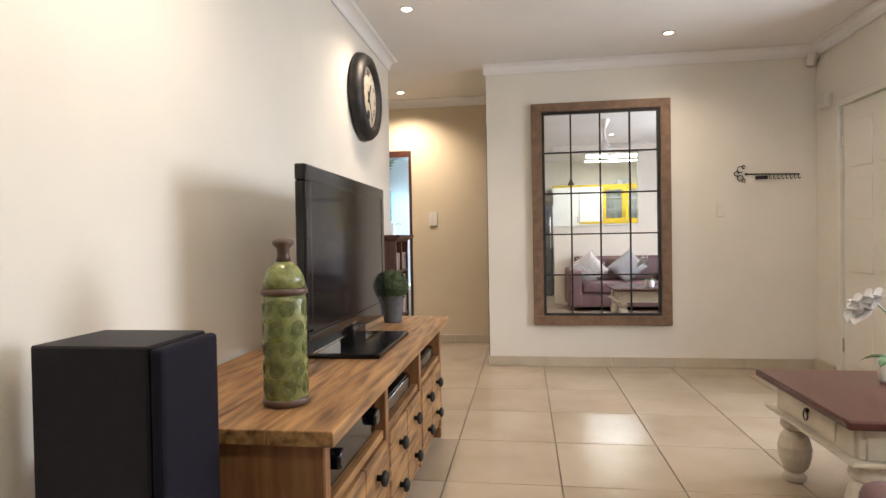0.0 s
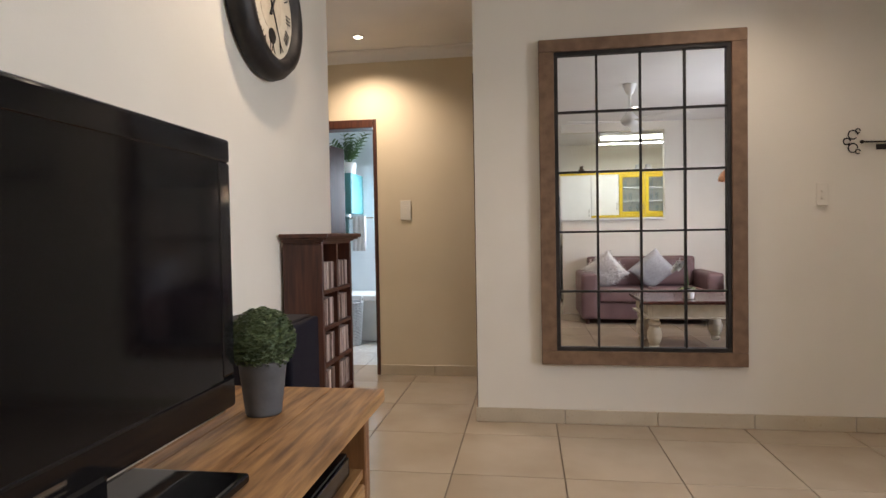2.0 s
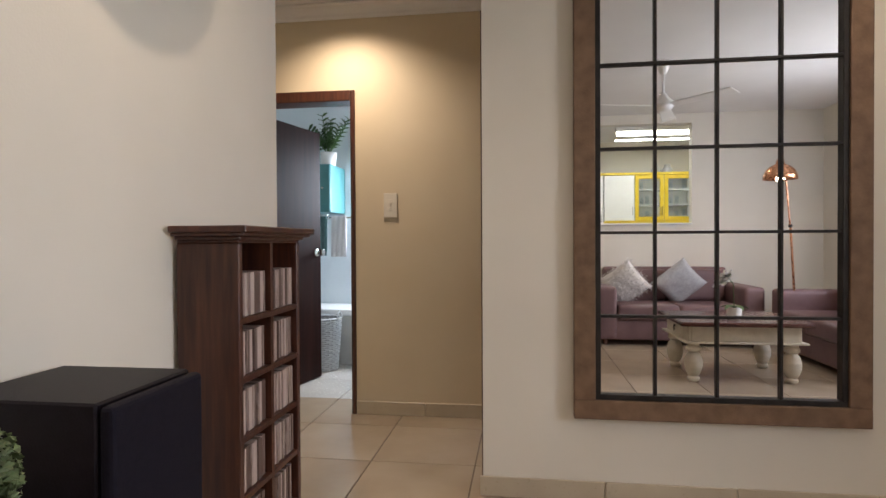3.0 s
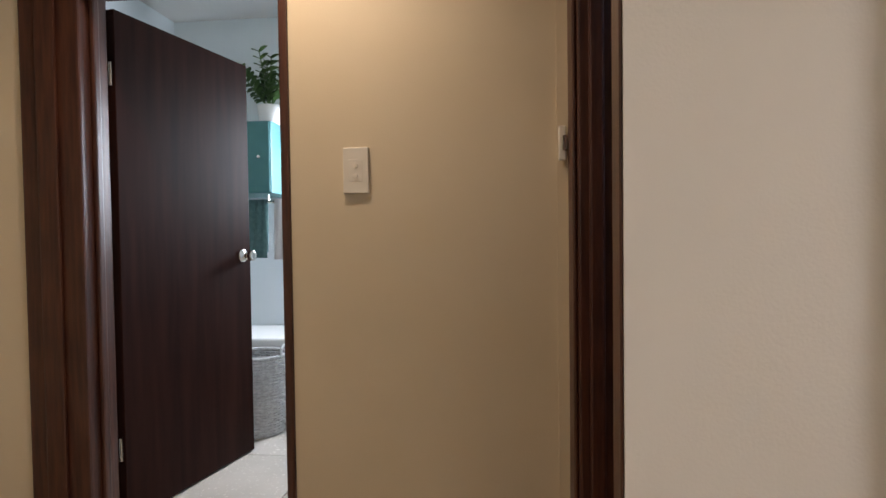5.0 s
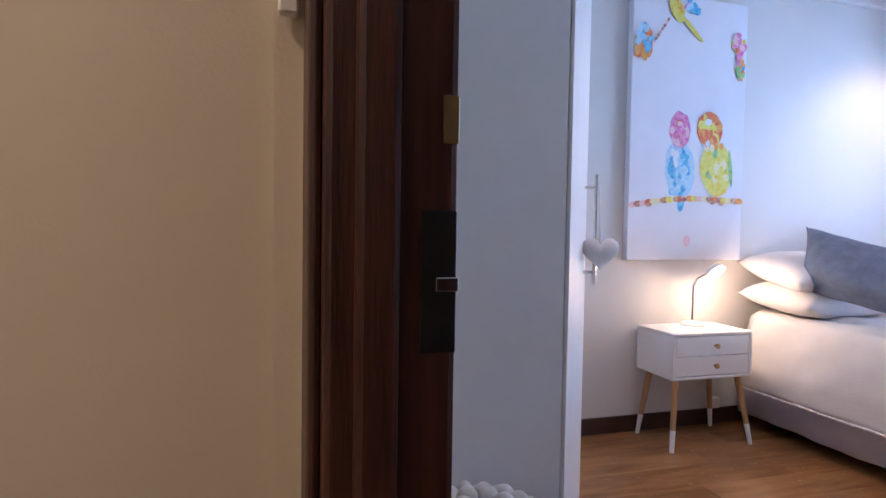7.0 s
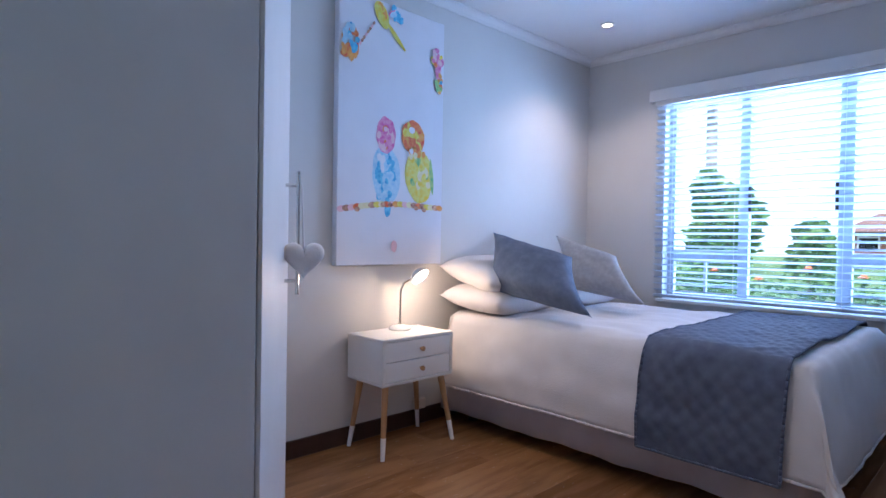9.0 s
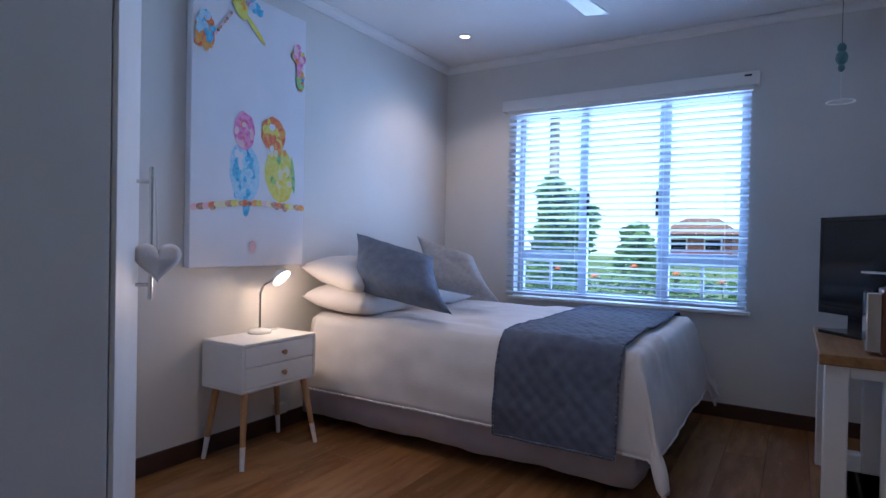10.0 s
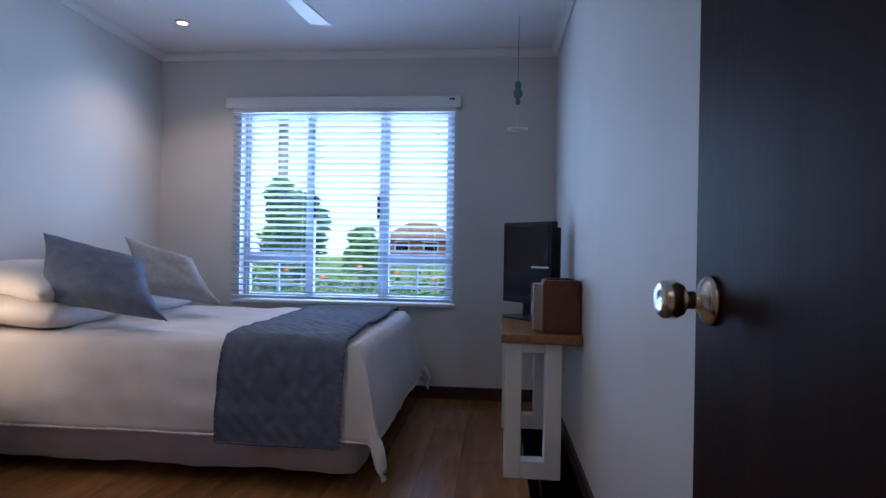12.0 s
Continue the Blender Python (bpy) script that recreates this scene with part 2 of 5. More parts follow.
def box(x0, x1, y0, y1, z0, z1, bevel=0.0, seg=2, bm=None):
    b = bmesh.new()
    bmesh.ops.create_cube(b, size=1)
    for v in b.verts:
        v.co = Vector(((x0 + x1) / 2 + v.co.x * (x1 - x0), (y0 + y1) / 2 + v.co.y * (y1 - y0), (z0 + z1) / 2 + v.co.z * (z1 - z0)))
    if bevel:
        bmesh.ops.bevel(b, geom=b.edges[:], offset=bevel, segments=seg, profile=0.6, affect="EDGES")
    return join(bm, b)


def join(bm, b):
    if bm is None:
        return b
    me = bpy.data.meshes.new("tmp")
    b.to_mesh(me)
    b.free()
    bm.from_mesh(me)
    bpy.data.meshes.remove(me)
    return bm


def lathe(cx, cy, rows, seg=28, bm=None):
    """A turned body from rows of radius and height."""
    b = bmesh.new()
    rings = []
    for r, z in rows:
        rings.append([b.verts.new((cx + r * math.cos(a * math.tau / seg), cy + r * math.sin(a * math.tau / seg), z)) for a in range(seg)])
    for lo, hi in zip(rings, rings[1:]):
        for k in range(seg):
            b.faces.new((lo[k], lo[(k + 1) % seg], hi[(k + 1) % seg], hi[k]))
    b.faces.new(rings[-1])
    b.faces.new(rings[0][::-1])
    return join(bm, b)


def rod(a, c, r0, r1=None, seg=12, bm=None):
    a, c = Vector(a), Vector(c)
    b = bmesh.new()
    bmesh.ops.create_cone(b, cap_ends=True, segments=seg, radius1=r0, radius2=r0 if r1 is None else r1, depth=(c - a).length)
    b.transform(Matrix.Translation((a + c) / 2) @ (c - a).to_track_quat("Z", "Y").to_matrix().to_4x4())
    return join(bm, b)


def tube(points, r, seg=8, bm=None):
    for a, c in zip(points, points[1:]):
        bm = rod(a, c, r, seg=seg, bm=bm)
    return bm


def ball(c, sx, sy=None, sz=None, seg=16, bm=None):
    b = bmesh.new()
    bmesh.ops.create_uvsphere(b, u_segments=seg, v_segments=max(6, seg // 2), radius=1)
    b.transform(Matrix.Translation(c) @ Matrix.Diagonal((sx, sy or sx, sz or sx, 1)))
    return join(bm, b)


def prism(pts, z0, z1, bm=None):
    """An upright body over a plan outline (anticlockwise)."""
    b = bmesh.new()
    lo, hi = [b.verts.new((*p, z0)) for p in pts], [b.verts.new((*p, z1)) for p in pts]
    n = len(pts)
    for k in range(n):
        b.faces.new((lo[k], lo[(k + 1) % n], hi[(k + 1) % n], hi[k]))
    b.faces.new(hi)
    b.faces.new(lo[::-1])
    return join(bm, b)


def pillow_mesh(w, h, d, m, seed=1, pinch=0.1, n=22):
    """A stuffed cushion, w by h and d thick, with drawn-out corners."""
    b = bmesh.new()
    for side in (1, -1):
        grid = {}
        for i in range(n + 1):
            for j in range(n + 1):
                u, v = i / n * 2 - 1, j / n * 2 - 1
                t = max(0, (1 - u ** 4) * (1 - v ** 4)) ** 0.55
                k = 1 - pinch * (1 - abs(v) ** 2.2) * abs(u) ** 3
                q = 1 - pinch * (1 - abs(u) ** 2.2) * abs(v) ** 3
                wr = noise.noise(Vector((u * 2.2 + seed, v * 2.2, side))) * 0.10 + noise.noise(Vector((u * 6 + seed, v * 6, side))) * 0.04
                grid[i, j] = b.verts.new((u * k * w / 2, v * q * h / 2, side * d / 2 * t * (1 + wr)))
        for i in range(n):
            for j in range(n):
                f = [grid[i, j], grid[i + 1, j], grid[i + 1, j + 1], grid[i, j + 1]]
                b.faces.new(f if side > 0 else f[::-1])
    bmesh.ops.remove_doubles(b, verts=b.verts, dist=0.0005)
    b.transform(m)
    return b


def structure(name, bm, material, label):
    return solid(name, bm, material, label, "", kind="structure")


# ---- walls, floors, ceilings ----
RX = 2.66
b = box(-0.95, -0.80, -1.45, 5.0, 0, CEIL)
structure("wall_west", b, WALL, "cream painted living room wall behind the television unit")
MW = box(0.19, RX, 5.30, 5.345, 0, CEIL)
box(0.0, 0.19, 5.30, 5.306, 0, CEIL, bm=MW)
box(0.0, 0.19, 5.306, 5.42, 2.105, CEIL, bm=MW)
structure("wall_mirror", MW, WALL, "cream painted wall that carries the large mirror")
# east wall of the living room with the front door's opening
b = box(RX, RX + 0.15, 4.93, 5.345, 0, CEIL)
box(RX, RX + 0.15, 3.95, 4.10, 0, CEIL, bm=b)
box(RX, RX + 0.15, 4.10, 4.93, 2.05, CEIL, bm=b)
structure("wall_east", b, WALL, "cream painted wall round the front door")
b = box(RX + 0.15, 3.75, 3.95, 4.07, 0, CEIL)
structure("wall_recess", b, WALL, "cream painted return wall of the sitting area")
# the opening is added out of view, to hold the living room fill lamp
b = box(3.60, 3.75, -1.45, 2.4, 0, CEIL)
box(3.60, 3.75, 3.85, 3.95, 0, CEIL, bm=b)
box(3.60, 3.75, 2.4, 3.85, 0, 0.9, bm=b)
box(3.60, 3.75, 2.4, 3.85, 2.1, CEIL, bm=b)
structure("wall_sitting_east", b, WALL, "cream painted wall with an added, unseen window opening")
structure("wall_kitchen", box(-0.80, 3.60, -1.45, -1.30, 0, CEIL), WALL, "white painted kitchen wall behind the cupboards")
b = box(0.80, 2.16, 0.50, 0.62, 0, 1.29)
box(2.16, 3.60, 0.50, 0.62, 0, CEIL, bm=b)
box(0.80, 2.16, 0.50, 0.62, 2.5, CEIL, bm=b)
structure("wall_serving_hatch", b, WALL, "white painted wall with an open serving hatch")
# hall
b = box(-2.45, -1.87, 6.38, 6.50, 0, CEIL)
box(-0.887, 0.06, 6.38, 6.50, 0, CEIL, bm=b)
box(-1.87, -0.887, 6.38, 6.50, 2.07, CEIL, bm=b)
structure("wall_hall", b, HALLP, "beige painted hall wall with a light switch")
b = box(-2.45, -0.95, 4.85, 5.0, 0, CEIL)
box(-2.60, -2.45, 4.85, 8.45, 0, CEIL, bm=b)
structure("wall_hall_west", b, HALLP, "beige painted wall that closes the hall")
structure("trim_hall_strip", box(0.012, 0.058, 6.372, 6.379, 0, CEIL - 0.085), HALLP, "beige painted plaster strip beside the bedroom door frame")
# bedroom
b = box(0.05, 0.18, 6.32, 8.337, 0, CEIL)
box(0.05, 0.18, 5.42, 6.32, 2.10, CEIL, bm=b)
structure("wall_bedroom_door", b, HALLP, "painted wall over the bedroom doorway")
structure("wall_bedroom_north", box(0.05, 4.36, 8.337, 8.54, 0, CEIL), BEDP, "pale grey bedroom wall behind the bed head")
b = box(4.21, 4.36, 5.30, 6.10, 0, CEIL)
box(4.21, 4.36, 7.70, 8.337, 0, CEIL, bm=b)
box(4.21, 4.36, 6.10, 7.70, 0, 0.69, bm=b)
box(4.21, 4.36, 6.10, 7.70, 2.10, CEIL, bm=b)
structure("wall_window", b, BEDP, "pale grey bedroom wall with the window")
structure("wall_bedroom_south", box(0.195, 4.21, 5.347, 5.362, 0, BCEIL), BEDP, "pale grey bedroom wall beside the desk")
structure("wall_bedroom_south_outer", box(2.81, 4.21, 5.30, 5.345, 0, CEIL), BEDP, "plain back of the bedroom wall")
# bathroom
b = box(-2.45, -1.25, 8.30, 8.45, 0, CEIL)
box(-0.70, 0.05, 8.30, 8.45, 0, CEIL, bm=b)
box(-1.25, -0.70, 8.30, 8.45, 0, 1.15, bm=b)
box(-1.25, -0.70, 8.30, 8.45, 1.95, CEIL, bm=b)
structure("wall_bathroom", b, BATHP, "pale blue bathroom wall with a small window")
structure("wall_bathroom_side", box(-2.45, -2.42, 6.50, 8.30, 0, CEIL), BATHP, "pale blue bathroom side wall")
structure("wall_bathroom_east", box(0.0, 0.048, 6.50, 8.30, 0, CEIL), BATHP, "pale blue bathroom wall")
structure("wall_bathroom_front", box(-0.88, 0.0, 6.502, 6.53, 0, CEIL), BATHP, "pale blue bathroom wall beside the door")

structure("ceiling", box(-2.60, 3.75, -1.45, 6.44, CEIL, CEIL + 0.1), CEILP, "white painted ceiling of living room and hall")
structure("ceiling_bathroom", box(-2.60, 0.05, 6.44, 8.45, CEIL, CEIL + 0.1), CEILP, "white painted bathroom ceiling")
structure("ceiling_bedroom", box(0.05, 4.36, 5.364, 8.54, BCEIL, BCEIL + 0.08), CEILP, "white painted bedroom ceiling")
structure("ground", box(-60, 90, -60, 90, -0.25, -0.16), GRASS, "green lawn outside the window")
floor = structure("floor", box(-2.60, 3.75, -1.45, 6.44, -0.15, -0.006), GROUT, "beige square floor tiles with brown joints")
floor_bath = structure("floor_bathroom", box(-2.60, 0.05, 6.44, 8.45, -0.15, -0.006), GROUT, "pale tiled bathroom floor")
floor_bed = structure("floor_bedroom", box(0.05, 4.36, 5.36, 8.54, -0.15, -0.006), GROUT, "warm brown laminate plank floor")


# cornices: a coved strip run along a wall
def cornice(name, a, c, inward, z, size, label):
    a, c, n = Vector((*a, 0)), Vector((*c, 0)), Vector((*inward, 0))
    prof = [(0, 0), (0, -size)] + [(size * 0.12, -size)] + [(size * (0.2 + 0.65 * (1 - math.cos(k / 5 * math.pi / 2))), -size * (0.85 - 0.65 * math.sin(k / 5 * math.pi / 2))) for k in range(6)] + [(size, -size * 0.12), (size, 0)]
    b = bmesh.new()
    ends = [[b.verts.new(p + n * u + Vector((0, 0, z + w))) for u, w in prof] for p in (a, c)]
    for k in range(len(prof)):
        j = (k + 1) % len(prof)
        b.faces.new((ends[0][k], ends[0][j], ends[1][j], ends[1][k]))
    b.faces.new(ends[0][::-1])
    b.faces.new(ends[1])
    bmesh.ops.recalc_face_normals(b, faces=b.faces)
    structure(name, b, CEILP, label)


CZ = CEIL - 0.002
cornice("trim_cornice_west", (-0.798, -1.3), (-0.798, 5.0), (1, 0), CZ, 0.08, "white coved cornice above the television wall")
cornice("trim_cornice_mirror", (-0.02, 5.298), (2.66, 5.298), (0, -1), CZ, 0.08, "white coved cornice above the mirror wall")
cornice("trim_cornice_east", (2.658, 3.95), (2.658, 5.298), (-1, 0), CZ, 0.08, "white coved cornice above the front door")
cornice("trim_cornice_hall", (-2.45, 6.378), (0.05, 6.378), (0, -1), CZ, 0.08, "cream coved cornice of the hall")
BZ = BCEIL - 0.002
cornice("trim_cornice_bed_north", (0.18, 8.335), (4.21, 8.335), (0, -1), BZ, 0.05, "slim pale cornice of the bedroom")
cornice("trim_cornice_bed_east", (4.208, 5.37), (4.208, 8.335), (-1, 0), BZ, 0.05, "slim pale cornice above the bedroom window")
cornice("trim_cornice_bed_south", (0.18, 5.366), (4.21, 5.366), (0, 1), BZ, 0.05, "slim pale cornice above the desk wall")


# skirting
def skirting(name, x0, x1, y0, y1, h, m, label, pitch=0.0):
    b = bmesh.new()
    long_x = (x1 - x0) > (y1 - y0)
    length = (x1 - x0) if long_x else (y1 - y0)
    n = max(1, round(length / pitch)) if pitch else 1
    for k in range(n):
        u0, u1 = k / n * length + (0.0015 if k else 0), (k + 1) / n * length - 0.0015
        if long_x:
            box(x0 + u0, x0 + u1, y0, y1, 0, h, 0.003, 1, bm=b)
        else:
            box(x0, x1, y0 + u0, y0 + u1, 0, h, 0.003, 1, bm=b)
    structure(name, b, m, label)


skirting("baseboard_mirror_wall", -0.012, 2.62, 5.288, 5.299, 0.085, SKIRT, "beige tiled skirting under the mirror", 0.525)
skirting("baseboard_east", 2.62, 2.658, 4.97, 5.288, 0.095, SKIRT, "beige tiled skirting beside the front door")
skirting("baseboard_hall", -0.884, 0.011, 6.367, 6.379, 0.085, SKIRT, "beige tiled skirting of the hall", 0.525)
skirting("baseboard_west", -0.799, -0.788, -1.3, 5.0, 0.085, SKIRT, "beige tiled skirting of the television wall", 0.525)
skirting("baseboard_bed_north", 1.16, 4.2, 8.321, 8.336, 0.09, SKIRTW, "dark wooden skirting of the bedroom")
skirting("baseboard_bed_east", 4.194, 4.209, 5.38, 8.321, 0.09, SKIRTW, "dark wooden skirting under the window")
skirting("baseboard_bed_south", 1.0, 4.194, 5.363, 5.378, 0.09, SKIRTW, "dark wooden skirting beside the desk")


# ---- doors ----
def frame_thing(name, at, label, items):
    t = tagged(thing(name, at, label, "door frame"), kind="structure")
    for n, p in items:
        part(n, box(*p, 0.008, 2), DARKW, t)
    return t


t = frame_thing("door_frame_1", (-0.9, 6.4, 0), "dark stained wooden bathroom door frame", [
    ("jamb", (-1.868, -1.64, 6.365, 6.52, 0, 2.075)), ("jamb", (-0.915, -0.885, 6.365, 6.52, 0, 2.075)), ("head", (-1.64, -0.915, 6.365, 6.52, 2.005, 2.075)),
    ("architrave", (-1.80, -1.72, 6.352, 6.364, 0, 2.075)), ("stop", (-1.64, -1.622, 6.42, 6.455, 0, 2.005)), ("stop", (-0.925, -0.915, 6.42, 6.455, 0, 2.005))])
t = frame_thing("door_frame_2", (0.1, 6.3, 0), "dark stained wooden bedroom door frame with a latch plate", [
    ("jamb", (0.06, 0.20, 6.225, 6.322, 0, 2.10)), ("jamb", (0.0, 0.188, 5.308, 5.36, 0, 2.10)), ("head", (0.045, 0.19, 5.36, 6.225, 2.03, 2.10)),
    ("stop", (0.09, 0.135, 6.205, 6.225, 0, 2.03)), ("architrave", (0.046, 0.06, 6.245, 6.365, 0, 2.10))])
part("corner_bead", box(-0.005, 0.0, 5.303, 5.358, 0, 2.10, 0.002, 1), DARKW, t)
part("latch_plate", box(0.160, 0.198, 6.2215, 6.2255, 0.97, 1.12, 0.001, 1), BLACKM, t, "dark worn latch plate")
part("latch_plate", box(0.182, 0.199, 6.2210, 6.2250, 1.19, 1.24, 0.001, 1), mat("worn_brass", (0.3, 0.2, 0.08), (0.42, 0.3, 0.14), 30, 0.4, metal=0.8), t, "small worn brass plate")
part("latch_lip", box(0.175, 0.20, 6.2185, 6.2225, 1.035, 1.05, 0.001, 1), CHROME, t, "bright metal latch lip")


def knob(parent, c, axis, m):
    """Round door knob with its rose, pointing along axis."""
    c, a = Vector(c), Vector(axis)
    rows = [(0.034, 0), (0.034, 0.006), (0.028, 0.012), (0.014, 0.016), (0.012, 0.034), (0.022, 0.04), (0.027, 0.05), (0.026, 0.066), (0.02, 0.072), (0.012, 0.069)]
    b = lathe(0, 0, rows, 24)
    b.transform(Matrix.Translation(c) @ a.to_track_quat("Z", "Y").to_matrix().to_4x4())
    return part("door_knob", b, m, parent, "round metal door knob", smooth=True)


def leaf(name, hinge, length, angle, label, height=1.99, sides=(1, -1)):
    """A flush door leaf turned about its hinge; angle in degrees from +x."""
    t = thing(name, (*hinge, 0), label, "door")
    m = pose(*hinge, 0, 0, 0, angle)
    b = box(0, length, -0.02, 0.02, 0.008, height, 0.003, 1)
    b.transform(m)
    part("leaf", b, DOORW, t)
    for s in sides:
        p = m @ Vector((length - 0.065, 0.02 * s, 1.02))
        knob(t, p, (m.to_3x3() @ Vector((0, s, 0))), CHROME)
    for z in (0.25, 1.7):
        b = rod((0, 0, z), (0, 0, z + 0.09), 0.007)
        b.transform(m)
        part("hinge", b, CHROME, t)
    return t


leaf("bathroom_door", (-1.648, 6.545), 0.80, 78, "open flush bathroom door in dark brown veneer")
leaf("bedroom_door", (0.195, 5.458), 0.735, 0.4, "open flush bedroom door in dark brown veneer", sides=(1,))

# front door, closed, with raised panels
t = thing("front_door", (2.67, 4.5, 0), "closed cream panelled front door", "door")
part("leaf", box(2.668, 2.71, 4.11, 4.92, 0.008, 2.04, 0.002, 1), WALL, t)
for y0, y1 in ((4.20, 4.47), (4.56, 4.83)):
    for z0, z1 in ((0.15, 0.72), (0.82, 1.12), (1.2, 1.5), (1.58, 1.92)):
        part("panel", box(2.660, 2.674, y0, y1, z0, z1, 0.006, 2), WALL, t)
for z in (0.22, 1.75):
    part("hinge", rod((2.662, 4.925, z), (2.662, 4.925, z + 0.1), 0.008), CHROME, t)
t = tagged(thing("door_frame_3", (2.66, 4.9, 0), "cream painted front door frame", "door frame"), kind="structure")
part("jamb", box(2.635, 2.66, 4.925, 4.985, 0, 2.10, 0.005, 1), WALL, t)
part("jamb", box(2.635, 2.66, 4.04, 4.10, 0, 2.10, 0.005, 1), WALL, t)
part("head", box(2.635, 2.66, 4.10, 4.925, 2.045, 2.10, 0.005, 1), WALL, t)

# ---- living room things ----
t = thing("wall_mirror_framed", (0.966, 5.29, 0.36), "tall mirror in a weathered oak frame with black window bars", "mirror")
MX0, MX1, MZ0, MZ1 = 0.385, 1.525, 0.36, 2.25
IX0, IX1, IZ0, IZ1 = 0.472, 1.442, 0.44, 2.178
for n, p in (("frame_rail", (MX0, MX1, 5.25, 5.298, MZ0, IZ0)), ("frame_rail", (MX0, MX1, 5.25, 5.298, IZ1, MZ1)),
             ("frame_stile", (MX0, IX0, 5.251, 5.298, IZ0, IZ1)), ("frame_stile", (IX1, MX1, 5.251, 5.298, IZ0, IZ1))):
    part(n, box(*p, 0.005, 2), OAKF, t)
for n, p in (("inner_edge", (IX0, IX1, 5.262, 5.29, IZ0, IZ0 + 0.022)), ("inner_edge", (IX0, IX1, 5.262, 5.29, IZ1 - 0.022, IZ1)),
             ("inner_edge", (IX0, IX0 + 0.022, 5.262, 5.29, IZ0 + 0.022, IZ1 - 0.022)), ("inner_edge", (IX1 - 0.022, IX1, 5.262, 5.29, IZ0 + 0.022, IZ1 - 0.022))):
    part(n, box(*p, 0.002, 1), BLACKM, t)
part("mirror_glass", box(IX0 + 0.004, IX1 - 0.004, 5.284, 5.292, IZ0 + 0.004, IZ1 - 0.004), MIRROR, t, "clear mirror glass")
for k in range(1, 4):
    x = IX0 + (IX1 - IX0) * k / 4
    part("glazing_bar", box(x - 0.006, x + 0.006, 5.27, 5.286, IZ0 + 0.02, IZ1 - 0.02, 0.002, 1), BLACKM, t)
for k in range(1, 5):
    z = IZ0 + (IZ1 - IZ0) * k / 5
    part("glazing_bar", box(IX0 + 0.02, IX1 - 0.02, 5.268, 5.2855, z - 0.006, z + 0.006, 0.002, 1), BLACKM, t)

# television unit
t = thing("television_unit", (-0.45, 2.5, 0), "rough pine television unit with drawers and open niches", "tv unit")
BX0, BX1, BY0, BY1 = -0.77, -0.165, 1.58, 3.48
part("side_panel", box(BX0, BX1, BY0, BY0 + 0.04, 0.06, 0.635, 0.004, 1), PINES, t)
part("side_panel", box(BX0, BX1, BY1 - 0.04, BY1, 0.06, 0.635, 0.004, 1), PINES, t)
part("back_panel", box(BX0, BX0 + 0.02, BY0 + 0.04, BY1 - 0.04, 0.06, 0.635), PINES, t)
part("bottom", box(BX0 + 0.02, BX1 - 0.01, BY0 + 0.04, BY1 - 0.04, 0.08, 0.11), PINE, t)
part("shelf", box(BX0 + 0.02, BX1 - 0.01, BY0 + 0.04, BY1 - 0.04, 0.435, 0.46), PINE, t)
for k in range(4):
    x0, x1 = -0.785 + k * 0.1645, -0.785 + (k + 1) * 0.1645
    part("top_board", box(x0 + 0.0008, x1 - 0.0008, 1.535, 3.53, 0.635, 0.672, 0.004, 2), PINE, t)
bays = [BY0 + 0.04, 2.20, 2.83, BY1 - 0.04]
for y in bays[1:3]:
    part("divider", box(BX0 + 0.02, BX1, y - 0.02, y + 0.02, 0.08, 0.635, 0.003, 1), PINES, t)
for y0, y1 in ((BY0, BY0 + 0.05), (BY1 - 0.05, BY1)):
    for x0 in (BX0, BX1 - 0.05):
        part("foot", box(x0, x0 + 0.05, y0, y1, 0, 0.06, 0.003, 1), PINES, t)
for i, (y0, y1) in enumerate(zip(bays, bays[1:])):
    y0, y1 = y0 + 0.024, y1 - 0.024
    for z0, z1 in ((0.115, 0.27), (0.275, 0.43)):
        for half in range(2):
            h0, h1 = y0 + (y1 - y0) * half / 2 + 0.003, y0 + (y1 - y0) * (half + 1) / 2 - 0.003
            d = part("drawer", box(BX1 - 0.03, BX1 + 0.004, h0, h1, z0, z1, 0.004, 1), PINE, t)
            b = lathe(0, 0, [(0.010, 0), (0.010, 0.012), (0.024, 0.018), (0.026, 0.026), (0.018, 0.034), (0.005, 0.037)], 18)
            b.transform(pose(BX1 + 0.004, (h0 + h1) / 2, (z0 + z1) / 2, 0, 90, 0))
            part("knob", b, BLACKM, d, "black iron drawer knob", smooth=True)

# players inside the niches
def player(y0, y1, z1, label):
    t = thing("media_player", (-0.4, (y0 + y1) / 2, 0.461), label, "media player")
    part("case", box(-0.60, -0.20, y0, y1, 0.461, z1, 0.006, 2), BLACKP, t)
    part("front_panel", box(-0.20, -0.192, y0 + 0.01, y1 - 0.01, 0.47, z1 - 0.008, 0.002, 1), BLACKS, t)
    return t


t = player(1.66, 2.15, 0.60, "black glossy amplifier with two round dials")
for y in (1.73, 2.09):
    b = lathe(0, 0, [(0.028, 0), (0.028, 0.02), (0.024, 0.024), (0.02, 0.024)], 22)
    b.transform(pose(-0.192, y, 0.535, 0, 90, 0))
    part("dial", b, BLACKP, t, smooth=True)
player(2.28, 2.74, 0.53, "black disc player on the unit's shelf")
player(2.92, 3.38, 0.53, "black video recorder on the unit's shelf")

